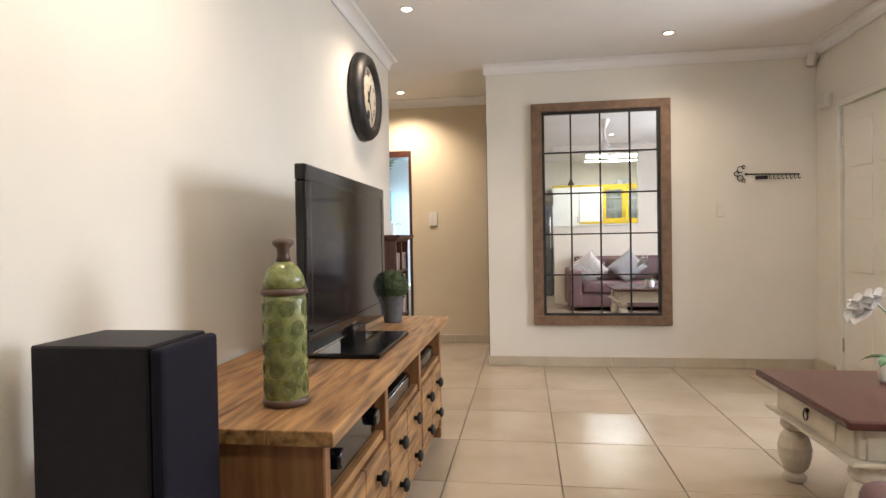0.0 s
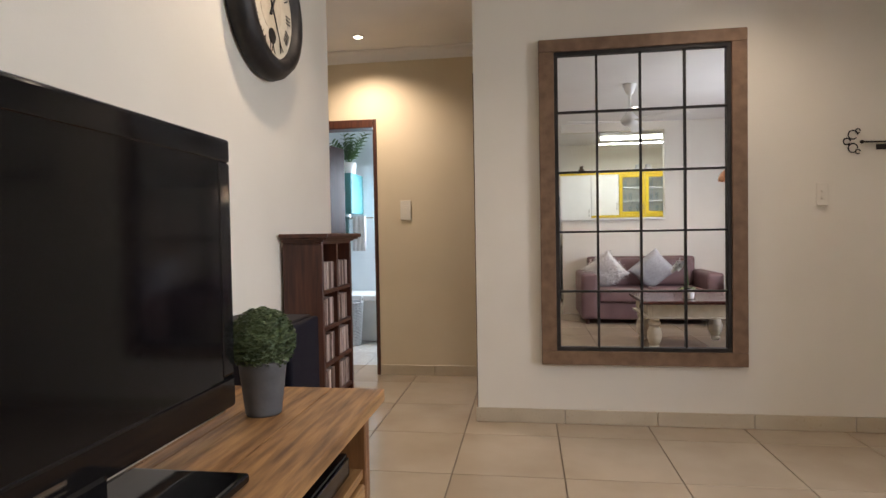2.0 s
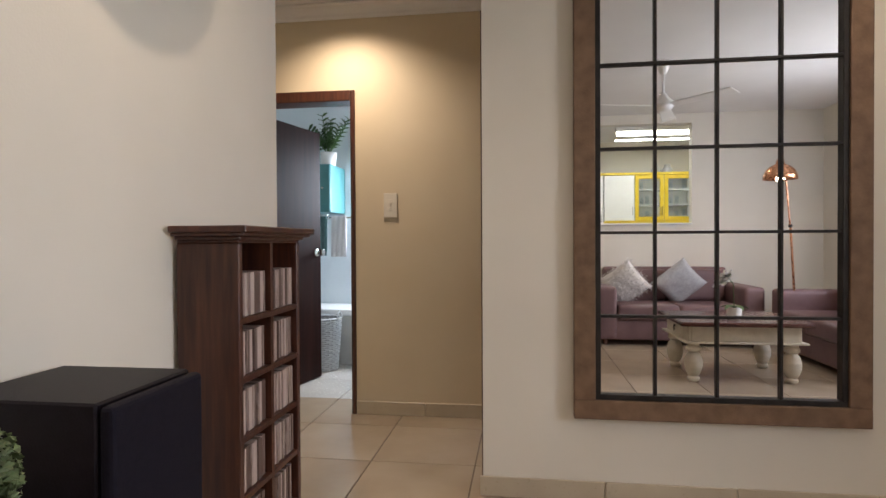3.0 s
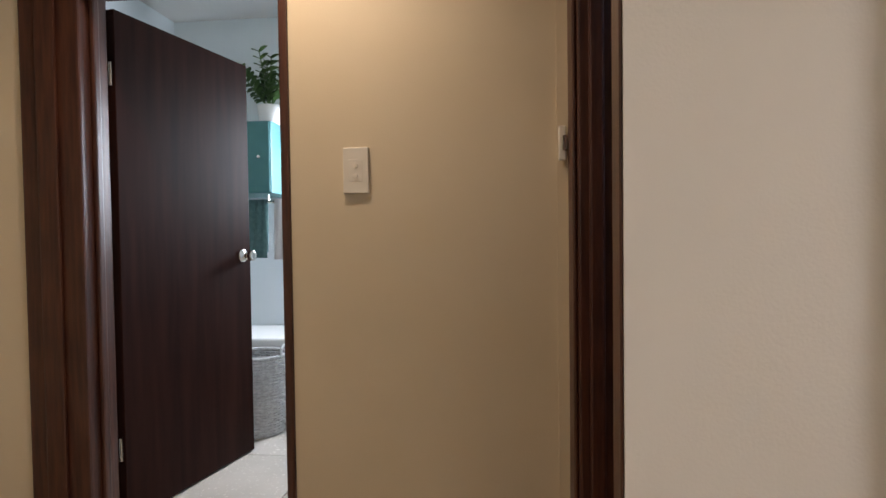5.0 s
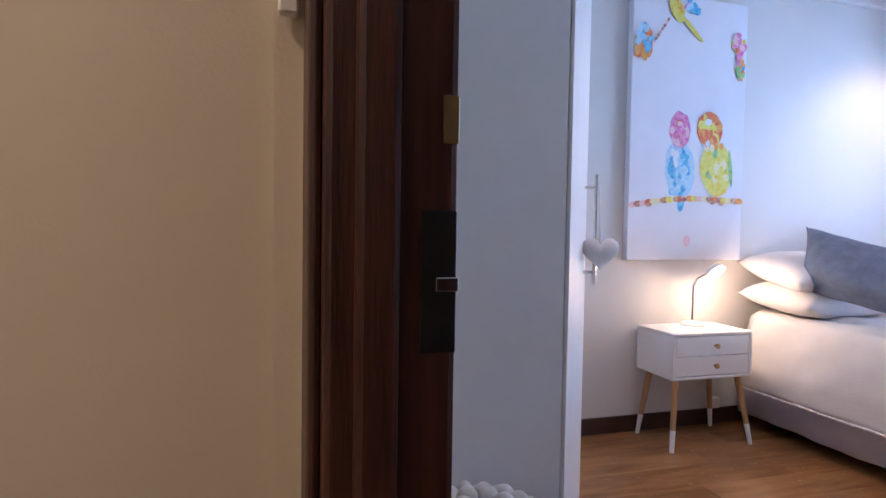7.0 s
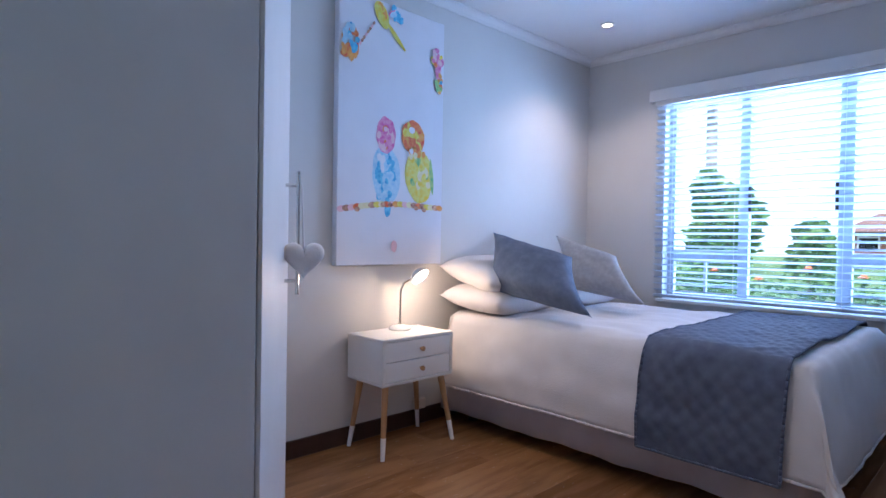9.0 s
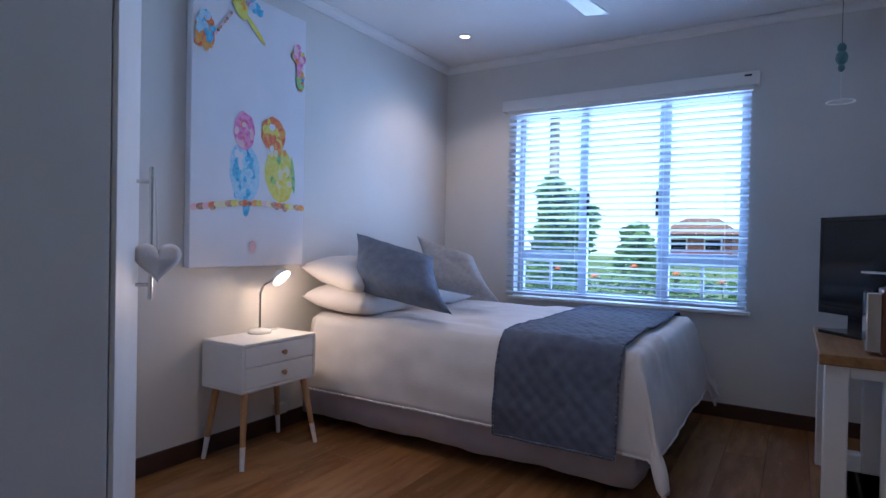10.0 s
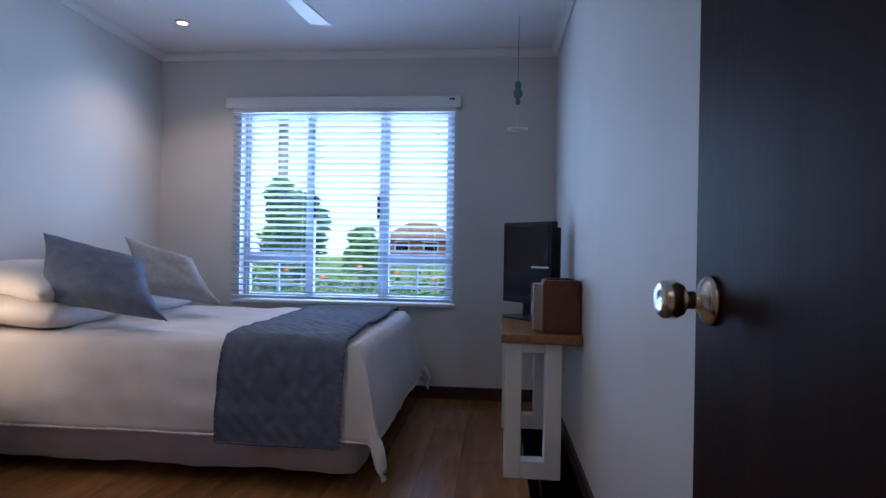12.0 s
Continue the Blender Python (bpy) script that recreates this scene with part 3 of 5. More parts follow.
# television
t = thing("television", (-0.42, 2.6, 0.672), "large black flat television on a glossy stand", "television")
part("back_shell", box(-0.462, -0.428, 2.20, 3.02, 0.80, 1.28, 0.015, 3), BLACKP, t)
TVY0, TVY1, TVZ0, TVZ1 = 2.075, 3.135, 0.733, 1.368
for n, p in (("bezel", (-0.432, -0.394, TVY0, TVY1, TVZ1 - 0.055, TVZ1)), ("bezel", (-0.432, -0.394, TVY0, TVY1, TVZ0, TVZ0 + 0.075)),
             ("bezel", (-0.4315, -0.3945, TVY0, TVY0 + 0.055, TVZ0 + 0.075, TVZ1 - 0.055)), ("bezel", (-0.4315, -0.3945, TVY1 - 0.055, TVY1, TVZ0 + 0.075, TVZ1 - 0.055))):
    part(n, box(*p, 0.008, 3), BLACKP, t)
part("screen", box(-0.43, -0.3965, TVY0 + 0.05, TVY1 - 0.05, TVZ0 + 0.07, TVZ1 - 0.05), BLACKS, t, "dark switched-off screen")
part("silver_edge", box(-0.405, -0.392, TVY0 + 0.05, TVY1 - 0.05, TVZ0 - 0.004, TVZ0 + 0.004, 0.002, 1), CHROME, t)
part("badge", box(-0.396, -0.3925, 2.56, 2.62, TVZ0 + 0.03, TVZ0 + 0.04), CHROME, t)
part("neck", box(-0.43, -0.37, 2.50, 2.68, 0.69, 0.76, 0.01, 2), BLACKP, t)
b = box(-0.54, -0.22, 2.32, 2.86, 0.672, 0.692, 0.009, 3)
part("stand_base", b, BLACKP, t)

# vase
VX, VY, VZ = -0.332, 1.75, 0.672
t = thing("lidded_vase", (VX, VY, VZ), "tall green glazed vase with a brown stopper", "vase")
part("body", lathe(VX, VY, [(0.05, VZ), (0.058, VZ + 0.01), (0.058, VZ + 0.28), (0.056, VZ + 0.30)], 36), GREENV, t, smooth=True)
part("foot_ring", lathe(VX, VY, [(0.052, VZ), (0.061, VZ + 0.004), (0.061, VZ + 0.018), (0.058, VZ + 0.022)], 36), VBROWN, t, smooth=True)
part("neck_band", lathe(VX, VY, [(0.056, VZ + 0.295), (0.062, VZ + 0.30), (0.062, VZ + 0.311), (0.056, VZ + 0.315)], 36), VBROWN, t, smooth=True)
part("shoulder", lathe(VX, VY, [(0.058, VZ + 0.315), (0.052, VZ + 0.345), (0.038, VZ + 0.37), (0.022, VZ + 0.385)], 36), GREENV, t, smooth=True)
part("stopper", lathe(VX, VY, [(0.02, VZ + 0.384), (0.016, VZ + 0.40), (0.017, VZ + 0.42), (0.028, VZ + 0.432), (0.029, VZ + 0.44), (0.02, VZ + 0.447)], 30), VBROWN, t, smooth=True)
for k in range(5):
    for j in range(6):
        a = (j + (k % 2) * 0.5) * math.tau / 6
        c = Vector((VX + 0.058 * math.cos(a), VY + 0.058 * math.sin(a), VZ + 0.05 + k * 0.053))
        b = bmesh.new()
        for r in (0.008, 0.014, 0.02):
            ring = [c + Vector((-math.sin(a), math.cos(a), 0)) * r * math.cos(q * math.tau / 14) + Vector((0, 0, r * math.sin(q * math.tau / 14))) for q in range(15)]
            ring = [Vector((VX, VY, p.z)) + (p - Vector((VX, VY, p.z))).normalized() * 0.0583 for p in ring]
            tube(ring, 0.0012, 5, bm=b)
        part("swirl", b, VSWIRL, t)


def leaf_ball(c, r, n, size, seed, material_seed=0):
    """A clipped ball of small leaves."""
    rng = random.Random(seed)
    b = bmesh.new()
    for _ in range(n):
        d = Vector((rng.gauss(0, 1), rng.gauss(0, 1), rng.gauss(0, 1))).normalized()
        p = Vector(c) + d * r * rng.uniform(0.72, 1.06)
        q = (d + Vector((rng.gauss(0, .6), rng.gauss(0, .6), rng.gauss(0, .6)))).to_track_quat("Z", "Y").to_matrix()
        s = size * rng.uniform(0.6, 1.3)
        v = [b.verts.new(p + q @ Vector(o) * s) for o in ((-.5, 0, 0), (0, -.3, .15), (.6, 0, 0), (0, .3, .15))]
        b.faces.new(v)
    return b


t = thing("topiary_plant", (-0.39, 3.27, 0.672), "clipped green topiary ball in a dark grey pot", "plant")
part("pot", lathe(-0.39, 3.27, [(0.045, 0.672), (0.047, 0.68), (0.062, 0.81), (0.062, 0.815), (0.056, 0.815), (0.054, 0.79)], 28), POTG, t, smooth=True)
part("foliage", leaf_ball((-0.39, 3.27, 0.865), 0.082, 6500, 0.0125, 3), BOXW, t)
part("core", ball((-0.39, 3.27, 0.86), 0.07), BOXW, t)


def speaker(x0, x1, y0, y1, z1, label):
    t = thing("floor_speaker", ((x0 + x1) / 2, (y0 + y1) / 2, 0), label, "speaker", "floor speakers")
    part("cabinet", box(x0, x1 - 0.03, y0, y1, 0, z1, 0.004, 1), SPEAK, t)
    part("grille", box(x1 - 0.028, x1, y0, y1, 0.01, z1 - 0.004, 0.014, 4), SPEAKF, t)
    return t


speaker(-0.648, -0.368, 1.27, 1.475, 0.915, "tall black floor speaker with a dark blue front")
speaker(-0.785, -0.47, 3.64, 3.90, 0.845, "black floor speaker between unit and bookcase")

# clock
CY, CZC = 4.15, 2.10
t = thing("wall_clock", (-0.79, CY, CZC - 0.3), "round wall clock with a deep black rim and aged cream face", "clock")


def wall_lathe(rows, seg=40):
    b = lathe(0, 0, rows, seg)
    b.transform(Matrix.Translation((-0.798, CY, CZC)) @ Matrix(((0, 0, 1, 0), (1, 0, 0, 0), (0, 1, 0, 0), (0, 0, 0, 1))))
    return b


part("rim", wall_lathe([(0.285, 0), (0.30, 0.015), (0.295, 0.05), (0.27, 0.085), (0.235, 0.095), (0.215, 0.08), (0.21, 0.05)]), BLACKM, t, smooth=True)
part("face", wall_lathe([(0.22, 0.03), (0.22, 0.055), (0.0005, 0.056)]), CLOCKF, t)
part("centre_disc", wall_lathe([(0.10, 0.05), (0.10, 0.0568), (0.0005, 0.0570)]), mat("clock_centre", (0.36, 0.31, 0.23), (0.48, 0.43, 0.34), 14, 0.6), t)
FX = -0.798 + 0.057
numerals = ["XII", "I", "II", "III", "IIII", "V", "VI", "VII", "VIII", "IX", "X", "XI"]


def flat_text(word, size):
    cu = bpy.data.curves.new("text", "FONT")
    cu.body, cu.size, cu.align_x, cu.align_y, cu.extrude = word, size, "CENTER", "CENTER", 0.0006
    ob = bpy.data.objects.new("text", cu)
    scene.collection.objects.link(ob)
    dg = bpy.context.evaluated_depsgraph_get()
    me = bpy.data.meshes.new_from_object(ob.evaluated_get(dg))
    b = bmesh.new()
    b.from_mesh(me)
    bpy.data.objects.remove(ob)
    return b


INTO = Matrix(((0, 0, 1, 0), (1, 0, 0, 0), (0, 1, 0, 0), (0, 0, 0, 1)))
for k, word in enumerate(numerals):
    a = math.pi / 2 - k * math.tau / 12
    b = flat_text(word, 0.062)
    b.transform(Matrix.Translation((FX + 0.001, CY + 0.165 * math.cos(a), CZC + 0.165 * math.sin(a))) @ INTO @ Matrix.Rotation(a - math.pi / 2, 4, "Z"))
    part("numeral", b, BLACKM, t)
for a, length, w in ((math.radians(-62), 0.165, 0.004), (math.radians(62), 0.11, 0.006)):
    d = Vector((0, math.cos(a), math.sin(a)))
    b = rod(Vector((FX + 0.006, CY, CZC)) - d * 0.04, Vector((FX + 0.006, CY, CZC)) + d * length, w, w * 0.4, 8)
    part("clock_hand", b, BLACKM, t)
part("small_dial", rod((FX, CY, CZC - 0.12), (FX + 0.003, CY, CZC - 0.12), 0.032, seg=24), BLACKM, t)

# bookcase with discs
t = thing("disc_bookcase", (-0.67, 4.5, 0), "narrow dark wooden bookcase filled with discs", "bookcase")
KX0, KX1, KY0, KY1, KH = -0.785, -0.60, 4.30, 4.73, 1.10
part("side_panel", box(KX0, KX1, KY0, KY0 + 0.022, 0, KH, 0.002, 1), DARKW, t)
part("side_panel", box(KX0, KX1, KY1 - 0.022, KY1, 0, KH, 0.002, 1), DARKW, t)
part("back_panel", box(KX0, KX0 + 0.012, KY0 + 0.022, KY1 - 0.022, 0, KH), DARKW, t)
part("divider", box(KX0 + 0.012, KX1 - 0.003, (KY0 + KY1) / 2 - 0.01, (KY0 + KY1) / 2 + 0.01, 0.05, KH), DARKW, t)
b = bmesh.new()
for k, e in enumerate((0.0, 0.012, 0.03, 0.042)):
    box(KX0, KX1 + e, KY0 - e, KY1 + e, KH + 0.01 * k, KH + 0.01 * k + (0.0102 if k < 3 else 0.018), 0.003, 1, bm=b)
part("crown", b, DARKW, t, "moulded dark wooden top")
for k in range(7):
    z = 0.05 + k * 0.168
    if z < KH - 0.14:
        part("shelf", box(KX0 + 0.012, KX1 - 0.002, KY0 + 0.022, KY1 - 0.022, z - 0.018, z, 0.002, 1), DARKW, t)
        for col in range(2):
            y = (KY0 + 0.024) if col == 0 else (KY0 + KY1) / 2 + 0.012
            end = ((KY0 + KY1) / 2 - 0.012) if col == 0 else KY1 - 0.024
            rng = random.Random(k * 2 + col)
            while y < end - 0.012:
                w = rng.choice((0.010, 0.011, 0.022, 0.014))
                d = rng.uniform(0, 0.008)
                if y + w > end:
                    break
                disc = solid("disc_case", box(KX1 - 0.145 - d, KX1 - 0.012 - d, y, y + w - 0.0008, z + 0.0005, z + 0.125, 0.001, 1), PAPER, "slim disc case with a printed spine", "disc case", "discs in the bookcase")
                y += w

# switches, key rack, sensor, alarm box
def switch(x, y, z, w, h, group=""):
    t = thing("light_switch", (x, y, z - h / 2), "white plastic light switch on the wall", "light switch", "light switches")
    part("plate", box(x - w / 2, x + w / 2, y - 0.012, y, z - h / 2, z + h / 2, 0.004, 2), PLASTIC, t)
    part("insert", box(x - w * 0.28, x + w * 0.28, y - 0.0128, y - 0.011, z - h * 0.24, z + h * 0.24, 0.001, 1), PLASTIC, t)
    for dz in (-0.02, 0.016):
        part("toggle", rod((x, y - 0.0125, z + dz), (x, y - 0.017, z + dz), 0.008, 0.0065, 14), PLASTIC, t)


switch(-0.655, 6.38, 1.335, 0.088, 0.155)
switch(1.922, 5.30, 1.32, 0.062, 0.125)
t = thing("door_catch", (-0.02, 6.38, 1.36), "small white painted catch beside the door frame", "door catch")
part("plate", box(0.016, 0.040, 6.35, 6.367, 1.35, 1.46, 0.003, 1), PLASTIC, t)
part("bolt", box(0.026, 0.043, 6.342, 6.351, 1.38, 1.43, 0.003, 1), CHROME, t)

t = thing("key_rack", (2.28, 5.295, 1.5), "black wrought-iron key rack shaped like a key", "key rack")
part("shaft", rod((2.12, 5.288, 1.60), (2.525, 5.288, 1.59), 0.005), BLACKM, t)
for cx, cz, r in ((2.045, 1.605, 0.018), (2.075, 1.64, 0.024), (2.075, 1.568, 0.024), (2.10, 1.66, 0.012), (2.10, 1.548, 0.012)):
    ring = [Vector((cx + r * math.cos(q), 5.288, cz + r * math.sin(q))) for q in [k * math.tau / 16 for k in range(15)]]
    part("scroll", tube(ring, 0.0035, 6), BLACKM, t)
part("collar", ball((2.12, 5.288, 1.60), 0.010), BLACKM, t)
part("back_plate", box(2.19, 2.285, 5.284, 5.290, 1.555, 1.585, 0.002, 1), BLACKM, t)
for k in range(8):
    x = 2.30 + k * 0.031
    hook = [Vector((x, 5.288, 1.592)), Vector((x, 5.287, 1.56)), Vector((x + 0.004, 5.278, 1.552)), Vector((x + 0.008, 5.27, 1.562))]
    part("hook", tube(hook, 0.0028, 6), BLACKM, t)

t = thing("motion_detector", (2.60, 5.25, 2.49), "white wall-mounted alarm sensor in the corner", "alarm sensor")
part("bracket", box(2.625, 2.658, 5.23, 5.298, 2.50, 2.53, 0.004, 1), PLASTIC, t)
b = box(-0.032, 0.032, -0.03, 0.03, -0.05, 0.05, 0.012, 3)
b.transform(pose(2.605, 5.245, 2.49, 12, 0, 45))
part("body", b, PLASTIC, t)
solid("alarm_box", box(2.60, 2.658, 5.05, 5.16, 2.08, 2.18, 0.006, 2), PLASTIC, "small white alarm contact box above the door", "alarm box")


# downlights
def downlight(x, y, z):
    t = thing("ceiling_downlight", (x, y, z - 0.02), "small round recessed downlight, lit", "downlight", "ceiling downlights")
    b = lathe(x, y, [(0.046, z - 0.001), (0.046, z - 0.006), (0.036, z - 0.010), (0.033, z - 0.004)], 28)
    part("trim_ring", b, WHITE, t, smooth=True)
    part("bulb", lathe(x, y, [(0.030, z - 0.004), (0.030, z - 0.0075), (0.001, z - 0.0105)], 24), BULB, t, "glowing bulb")


# the two at y 1.6 are made-up fittings for the added fill spots
for x, y in ((1.39, 4.73), (-0.91, 6.0), (-0.42, 3.95), (-0.35, 1.6), (1.6, 1.6)):
    downlight(x, y, CEIL)
downlight(3.6, 7.83, BCEIL)
# made-up fitting for the added fill spot over the bed
downlight(1.9, 7.0, BCEIL)

# coffee table
t = thing("coffee_table", (1.74, 2.87, 0), "cream coffee table with turned legs and a dark mahogany top", "coffee table")
TX0, TX1, TY0, TY1 = 1.38, 2.34, 2.36, 3.15
t.scale.z = 0.94
part("table_top", box(TX0, TX1, TY0, TY1, 0.47, 0.505, 0.012, 3), MAHOG, t, "dark polished mahogany top")
for n, p in (("apron", (TX0 + 0.09, TX1 - 0.09, TY0 + 0.06, TY0 + 0.085, 0.34, 0.47)), ("apron", (TX0 + 0.09, TX1 - 0.09, TY1 - 0.085, TY1 - 0.06, 0.34, 0.47)),
             ("apron", (TX0 + 0.06, TX0 + 0.085, TY0 + 0.09, TY1 - 0.09, 0.34, 0.47)), ("apron", (TX1 - 0.085, TX1 - 0.06, TY0 + 0.09, TY1 - 0.09, 0.34, 0.47))):
    part(n, box(*p, 0.003, 1), CREAMW, t)
part("moulding", box(TX0 + 0.03, TX1 - 0.03, TY0 + 0.03, TY1 - 0.03, 0.325, 0.34, 0.006, 2), CREAMW, t)
for x in (TX0 + 0.12, TX1 - 0.12):
    for y in (TY0 + 0.12, TY1 - 0.12):
        b = box(x - 0.05, x + 0.05, y - 0.05, y + 0.05, 0.34, 0.465, 0.004, 1)
        lathe(x, y, [(0.035, 0), (0.045, 0.012), (0.047, 0.03), (0.035, 0.045), (0.052, 0.07), (0.066, 0.12), (0.068, 0.17), (0.055, 0.22), (0.038, 0.245), (0.055, 0.26), (0.058, 0.28), (0.045, 0.30), (0.05, 0.326)], 24, bm=b)
        part("leg", b, CREAMW, t)
for x, s in ((TX0 + 0.06, -1), (TX1 - 0.06, 1)):
    for y0, y1 in ((TY0 + 0.2, TY1 - 0.2),):
        d = part("drawer", box(min(x, x + s * 0.008), max(x, x + s * 0.008), y0, y1, 0.355, 0.455, 0.003, 1), CREAMW, t)
        ring = [Vector((x + s * 0.018, (y0 + y1) / 2 + 0.018 * math.cos(q * math.tau / 14), 0.40 + 0.02 * math.sin(q * math.tau / 14))) for q in range(15)]
        part("ring_pull", tube(ring, 0.003, 6), BLACKM, d)
        part("pull_rose", rod((x + s * 0.008, (y0 + y1) / 2, 0.422), (x + s * 0.02, (y0 + y1) / 2, 0.422), 0.01), BLACKM, d)

# orchid
OX, OY, OZ = 1.84, 2.92, 0.475
t = thing("potted_orchid", (OX, OY, OZ), "white orchid in a small white pot on the coffee table", "orchid")
part("pot", lathe(OX, OY, [(0.045, OZ), (0.05, OZ + 0.01), (0.058, OZ + 0.09), (0.055, OZ + 0.095), (0.05, OZ + 0.085)], 28), WHITE, t, smooth=True)
stem = [Vector((OX, OY, OZ + 0.08)), Vector((OX - 0.005, OY, OZ + 0.2)), Vector((OX - 0.01, OY + 0.01, OZ + 0.28)), Vector((OX - 0.05, OY + 0.02, OZ + 0.33)), Vector((OX - 0.11, OY + 0.03, OZ + 0.33)), Vector((OX - 0.14, OY + 0.03, OZ + 0.30))]
part("stem", tube(stem, 0.0035, 6), LEAF, t)


def blade(root, d, length, width, droop, b):
    """A bent pointed leaf with thickness."""
    d = Vector(d).normalized()
    side = d.cross(Vector((0, 0, 1))).normalized()
    prev = None
    for k in range(7):
        u = k / 6
        c = Vector(root) + d * length * u - Vector((0, 0, droop * u * u))
        w = width * math.sin(math.pi * (0.12 + 0.88 * u)) ** 0.7 * 0.5 + 0.001
        row = [b.verts.new(c - side * w + Vector((0, 0, w * 0.4))), b.verts.new(c), b.verts.new(c + side * w + Vector((0, 0, w * 0.4)))]
        if prev:
            for q in range(2):
                b.faces.new((prev[q], prev[q + 1], row[q + 1], row[q]))
        prev = row


for k in range(5):
    b = bmesh.new()
    a = k * 1.27
    blade((OX, OY, OZ + 0.085), (math.cos(a), math.sin(a), 0.55), 0.13, 0.05, 0.07, b)
    part("leaf", b, LEAF, t)
rng = random.Random(5)
for k in range(10):
    c = stem[3].lerp(stem[5], k / 9) + Vector((rng.uniform(-.02, .02), rng.uniform(-.025, .025), rng.uniform(-.02, .03)))
    b = bmesh.new()
    for j in range(5):
        a = j * math.tau / 5
        blade(c, (math.cos(a) * 0.6 - 0.3, math.sin(a), math.cos(a)), 0.052, 0.05, 0.006, b)
    part("flower", b, WHITE, t)


# sofas
def sofa(origin, turn, width, label):
    """A two-seat sofa; local x along the width, local y to the front."""
    m = pose(*origin, 0, 0, turn)
    t = thing("sofa", origin, label, "sofa", "sofas")

    def put(n, bm, lab="", sm=True):
        bm.transform(m)
        return part(n, bm, LEATH, t, lab, smooth=sm)

    w = width
    put("base", box(-w / 2 + 0.02, w / 2 - 0.02, 0.05, 0.86, 0.06, 0.27, 0.02, 3))
    for s in (-1, 1):
        x0, x1 = sorted((s * w / 2, s * (w / 2 - 0.2)))
        put("armrest", box(x0, x1, 0.02, 0.88, 0.06, 0.62, 0.05, 5))
    put("backrest", box(-w / 2 + 0.15, w / 2 - 0.15, 0.0, 0.22, 0.25, 0.80, 0.05, 5))
    half = (w - 0.4) / 2
    for k in range(2):
        x0 = -w / 2 + 0.2 + k * half
        put("seat_cushion", box(x0 + 0.004, x0 + half - 0.004, 0.2, 0.9, 0.27, 0.43, 0.045, 5))
        put("back_cushion", box(x0 + 0.01, x0 + half - 0.01, 0.18, 0.36, 0.42, 0.78, 0.06, 5))
    for x in (-w / 2 + 0.08, w / 2 - 0.08):
        for y in (0.1, 0.8):
            b = rod((x, y, 0), (x, y, 0.07), 0.025, 0.03)
            b.transform(m)
            part("foot", b, DARKW, t)
    return t


sofa((1.79, 0.66, 0), 0, 1.66, "faded plum leather sofa under the serving hatch")
sofa((3.52, 2.35, 0), 90, 1.5, "faded plum leather sofa beside the coffee table")


def scatter(name, origin, size, tilt, turn, material, label, roll=0, thick=0.16, fur=False):
    m = pose(*origin, 0, 0, turn) @ pose(0, 0, 0, tilt, 0, 0) @ pose(0, 0, 0, 0, 0, roll)
    b = pillow_mesh(size, size, thick, m, seed=int(origin[0] * 10) % 7, pinch=0.08)
    if fur:
        rng = random.Random(9)
        verts = [v.co.copy() for v in b.verts]
        c = Vector(origin)
        for _ in range(2200):
            p = rng.choice(verts) + Vector((rng.gauss(0, .012), rng.gauss(0, .012), rng.gauss(0, .012)))
            d = ((p - c).normalized() + Vector((rng.gauss(0, .5), rng.gauss(0, .5), rng.gauss(0, .5) - 0.2))).normalized() * rng.uniform(0.02, 0.05)
            s = d.cross(Vector((rng.gauss(0, 1), rng.gauss(0, 1), 1))).normalized() * 0.004
            b.faces.new([b.verts.new(q) for q in (p - s, p + s, p + d)])
    return solid(name, b, material, label, "cushion", smooth=not fur)


scatter("fur_cushion", (1.30, 1.14, 0.63), 0.42, 68, 8, FUR, "white shaggy fur cushion on the sofa", roll=38, fur=True)
scatter("linen_cushion", (1.88, 1.14, 0.64), 0.44, 66, -6, GREYC, "pale grey linen cushion on the sofa", roll=45)
scatter("fur_cushion", (3.02, 2.55, 0.63), 0.42, 68, 92, FUR, "white shaggy fur cushion on the side sofa", roll=30, fur=True)

# floor lamp
t = thing("floor_lamp", (2.84, 1.72, 0), "copper floor lamp with a dome shade, lit", "floor lamp")
part("base", lathe(2.84, 1.72, [(0.13, 0), (0.13, 0.02), (0.11, 0.028), (0.02, 0.035)], 30), COPPER, t, smooth=True)
part("pole", rod((2.84, 1.72, 0.03), (2.72, 1.84, 1.25), 0.011), COPPER, t)
part("arm", rod((2.72, 1.84, 1.22), (2.60, 2.0, 1.78), 0.008), COPPER, t)
part("joint", ball((2.72, 1.84, 1.24), 0.02), BLACKM, t)
b = lathe(2.52, 2.1, [(0.145, 1.66), (0.14, 1.70), (0.12, 1.745), (0.085, 1.78), (0.04, 1.80), (0.03, 1.84), (0.012, 1.845)], 34)
bmesh.ops.delete(b, geom=[f for f in b.faces if len(f.verts) > 4 and f.calc_center_median().z < 1.67], context="FACES")
o = part("shade", b, COPPER, t, "copper dome shade", smooth=True)
o.modifiers.new("thickness", "SOLIDIFY").thickness = 0.003
part("neck", rod((2.60, 2.0, 1.78), (2.53, 2.09, 1.83), 0.008), COPPER, t)
part("bulb", ball((2.52, 2.1, 1.735), 0.03), BULB, t, "glowing bulb")


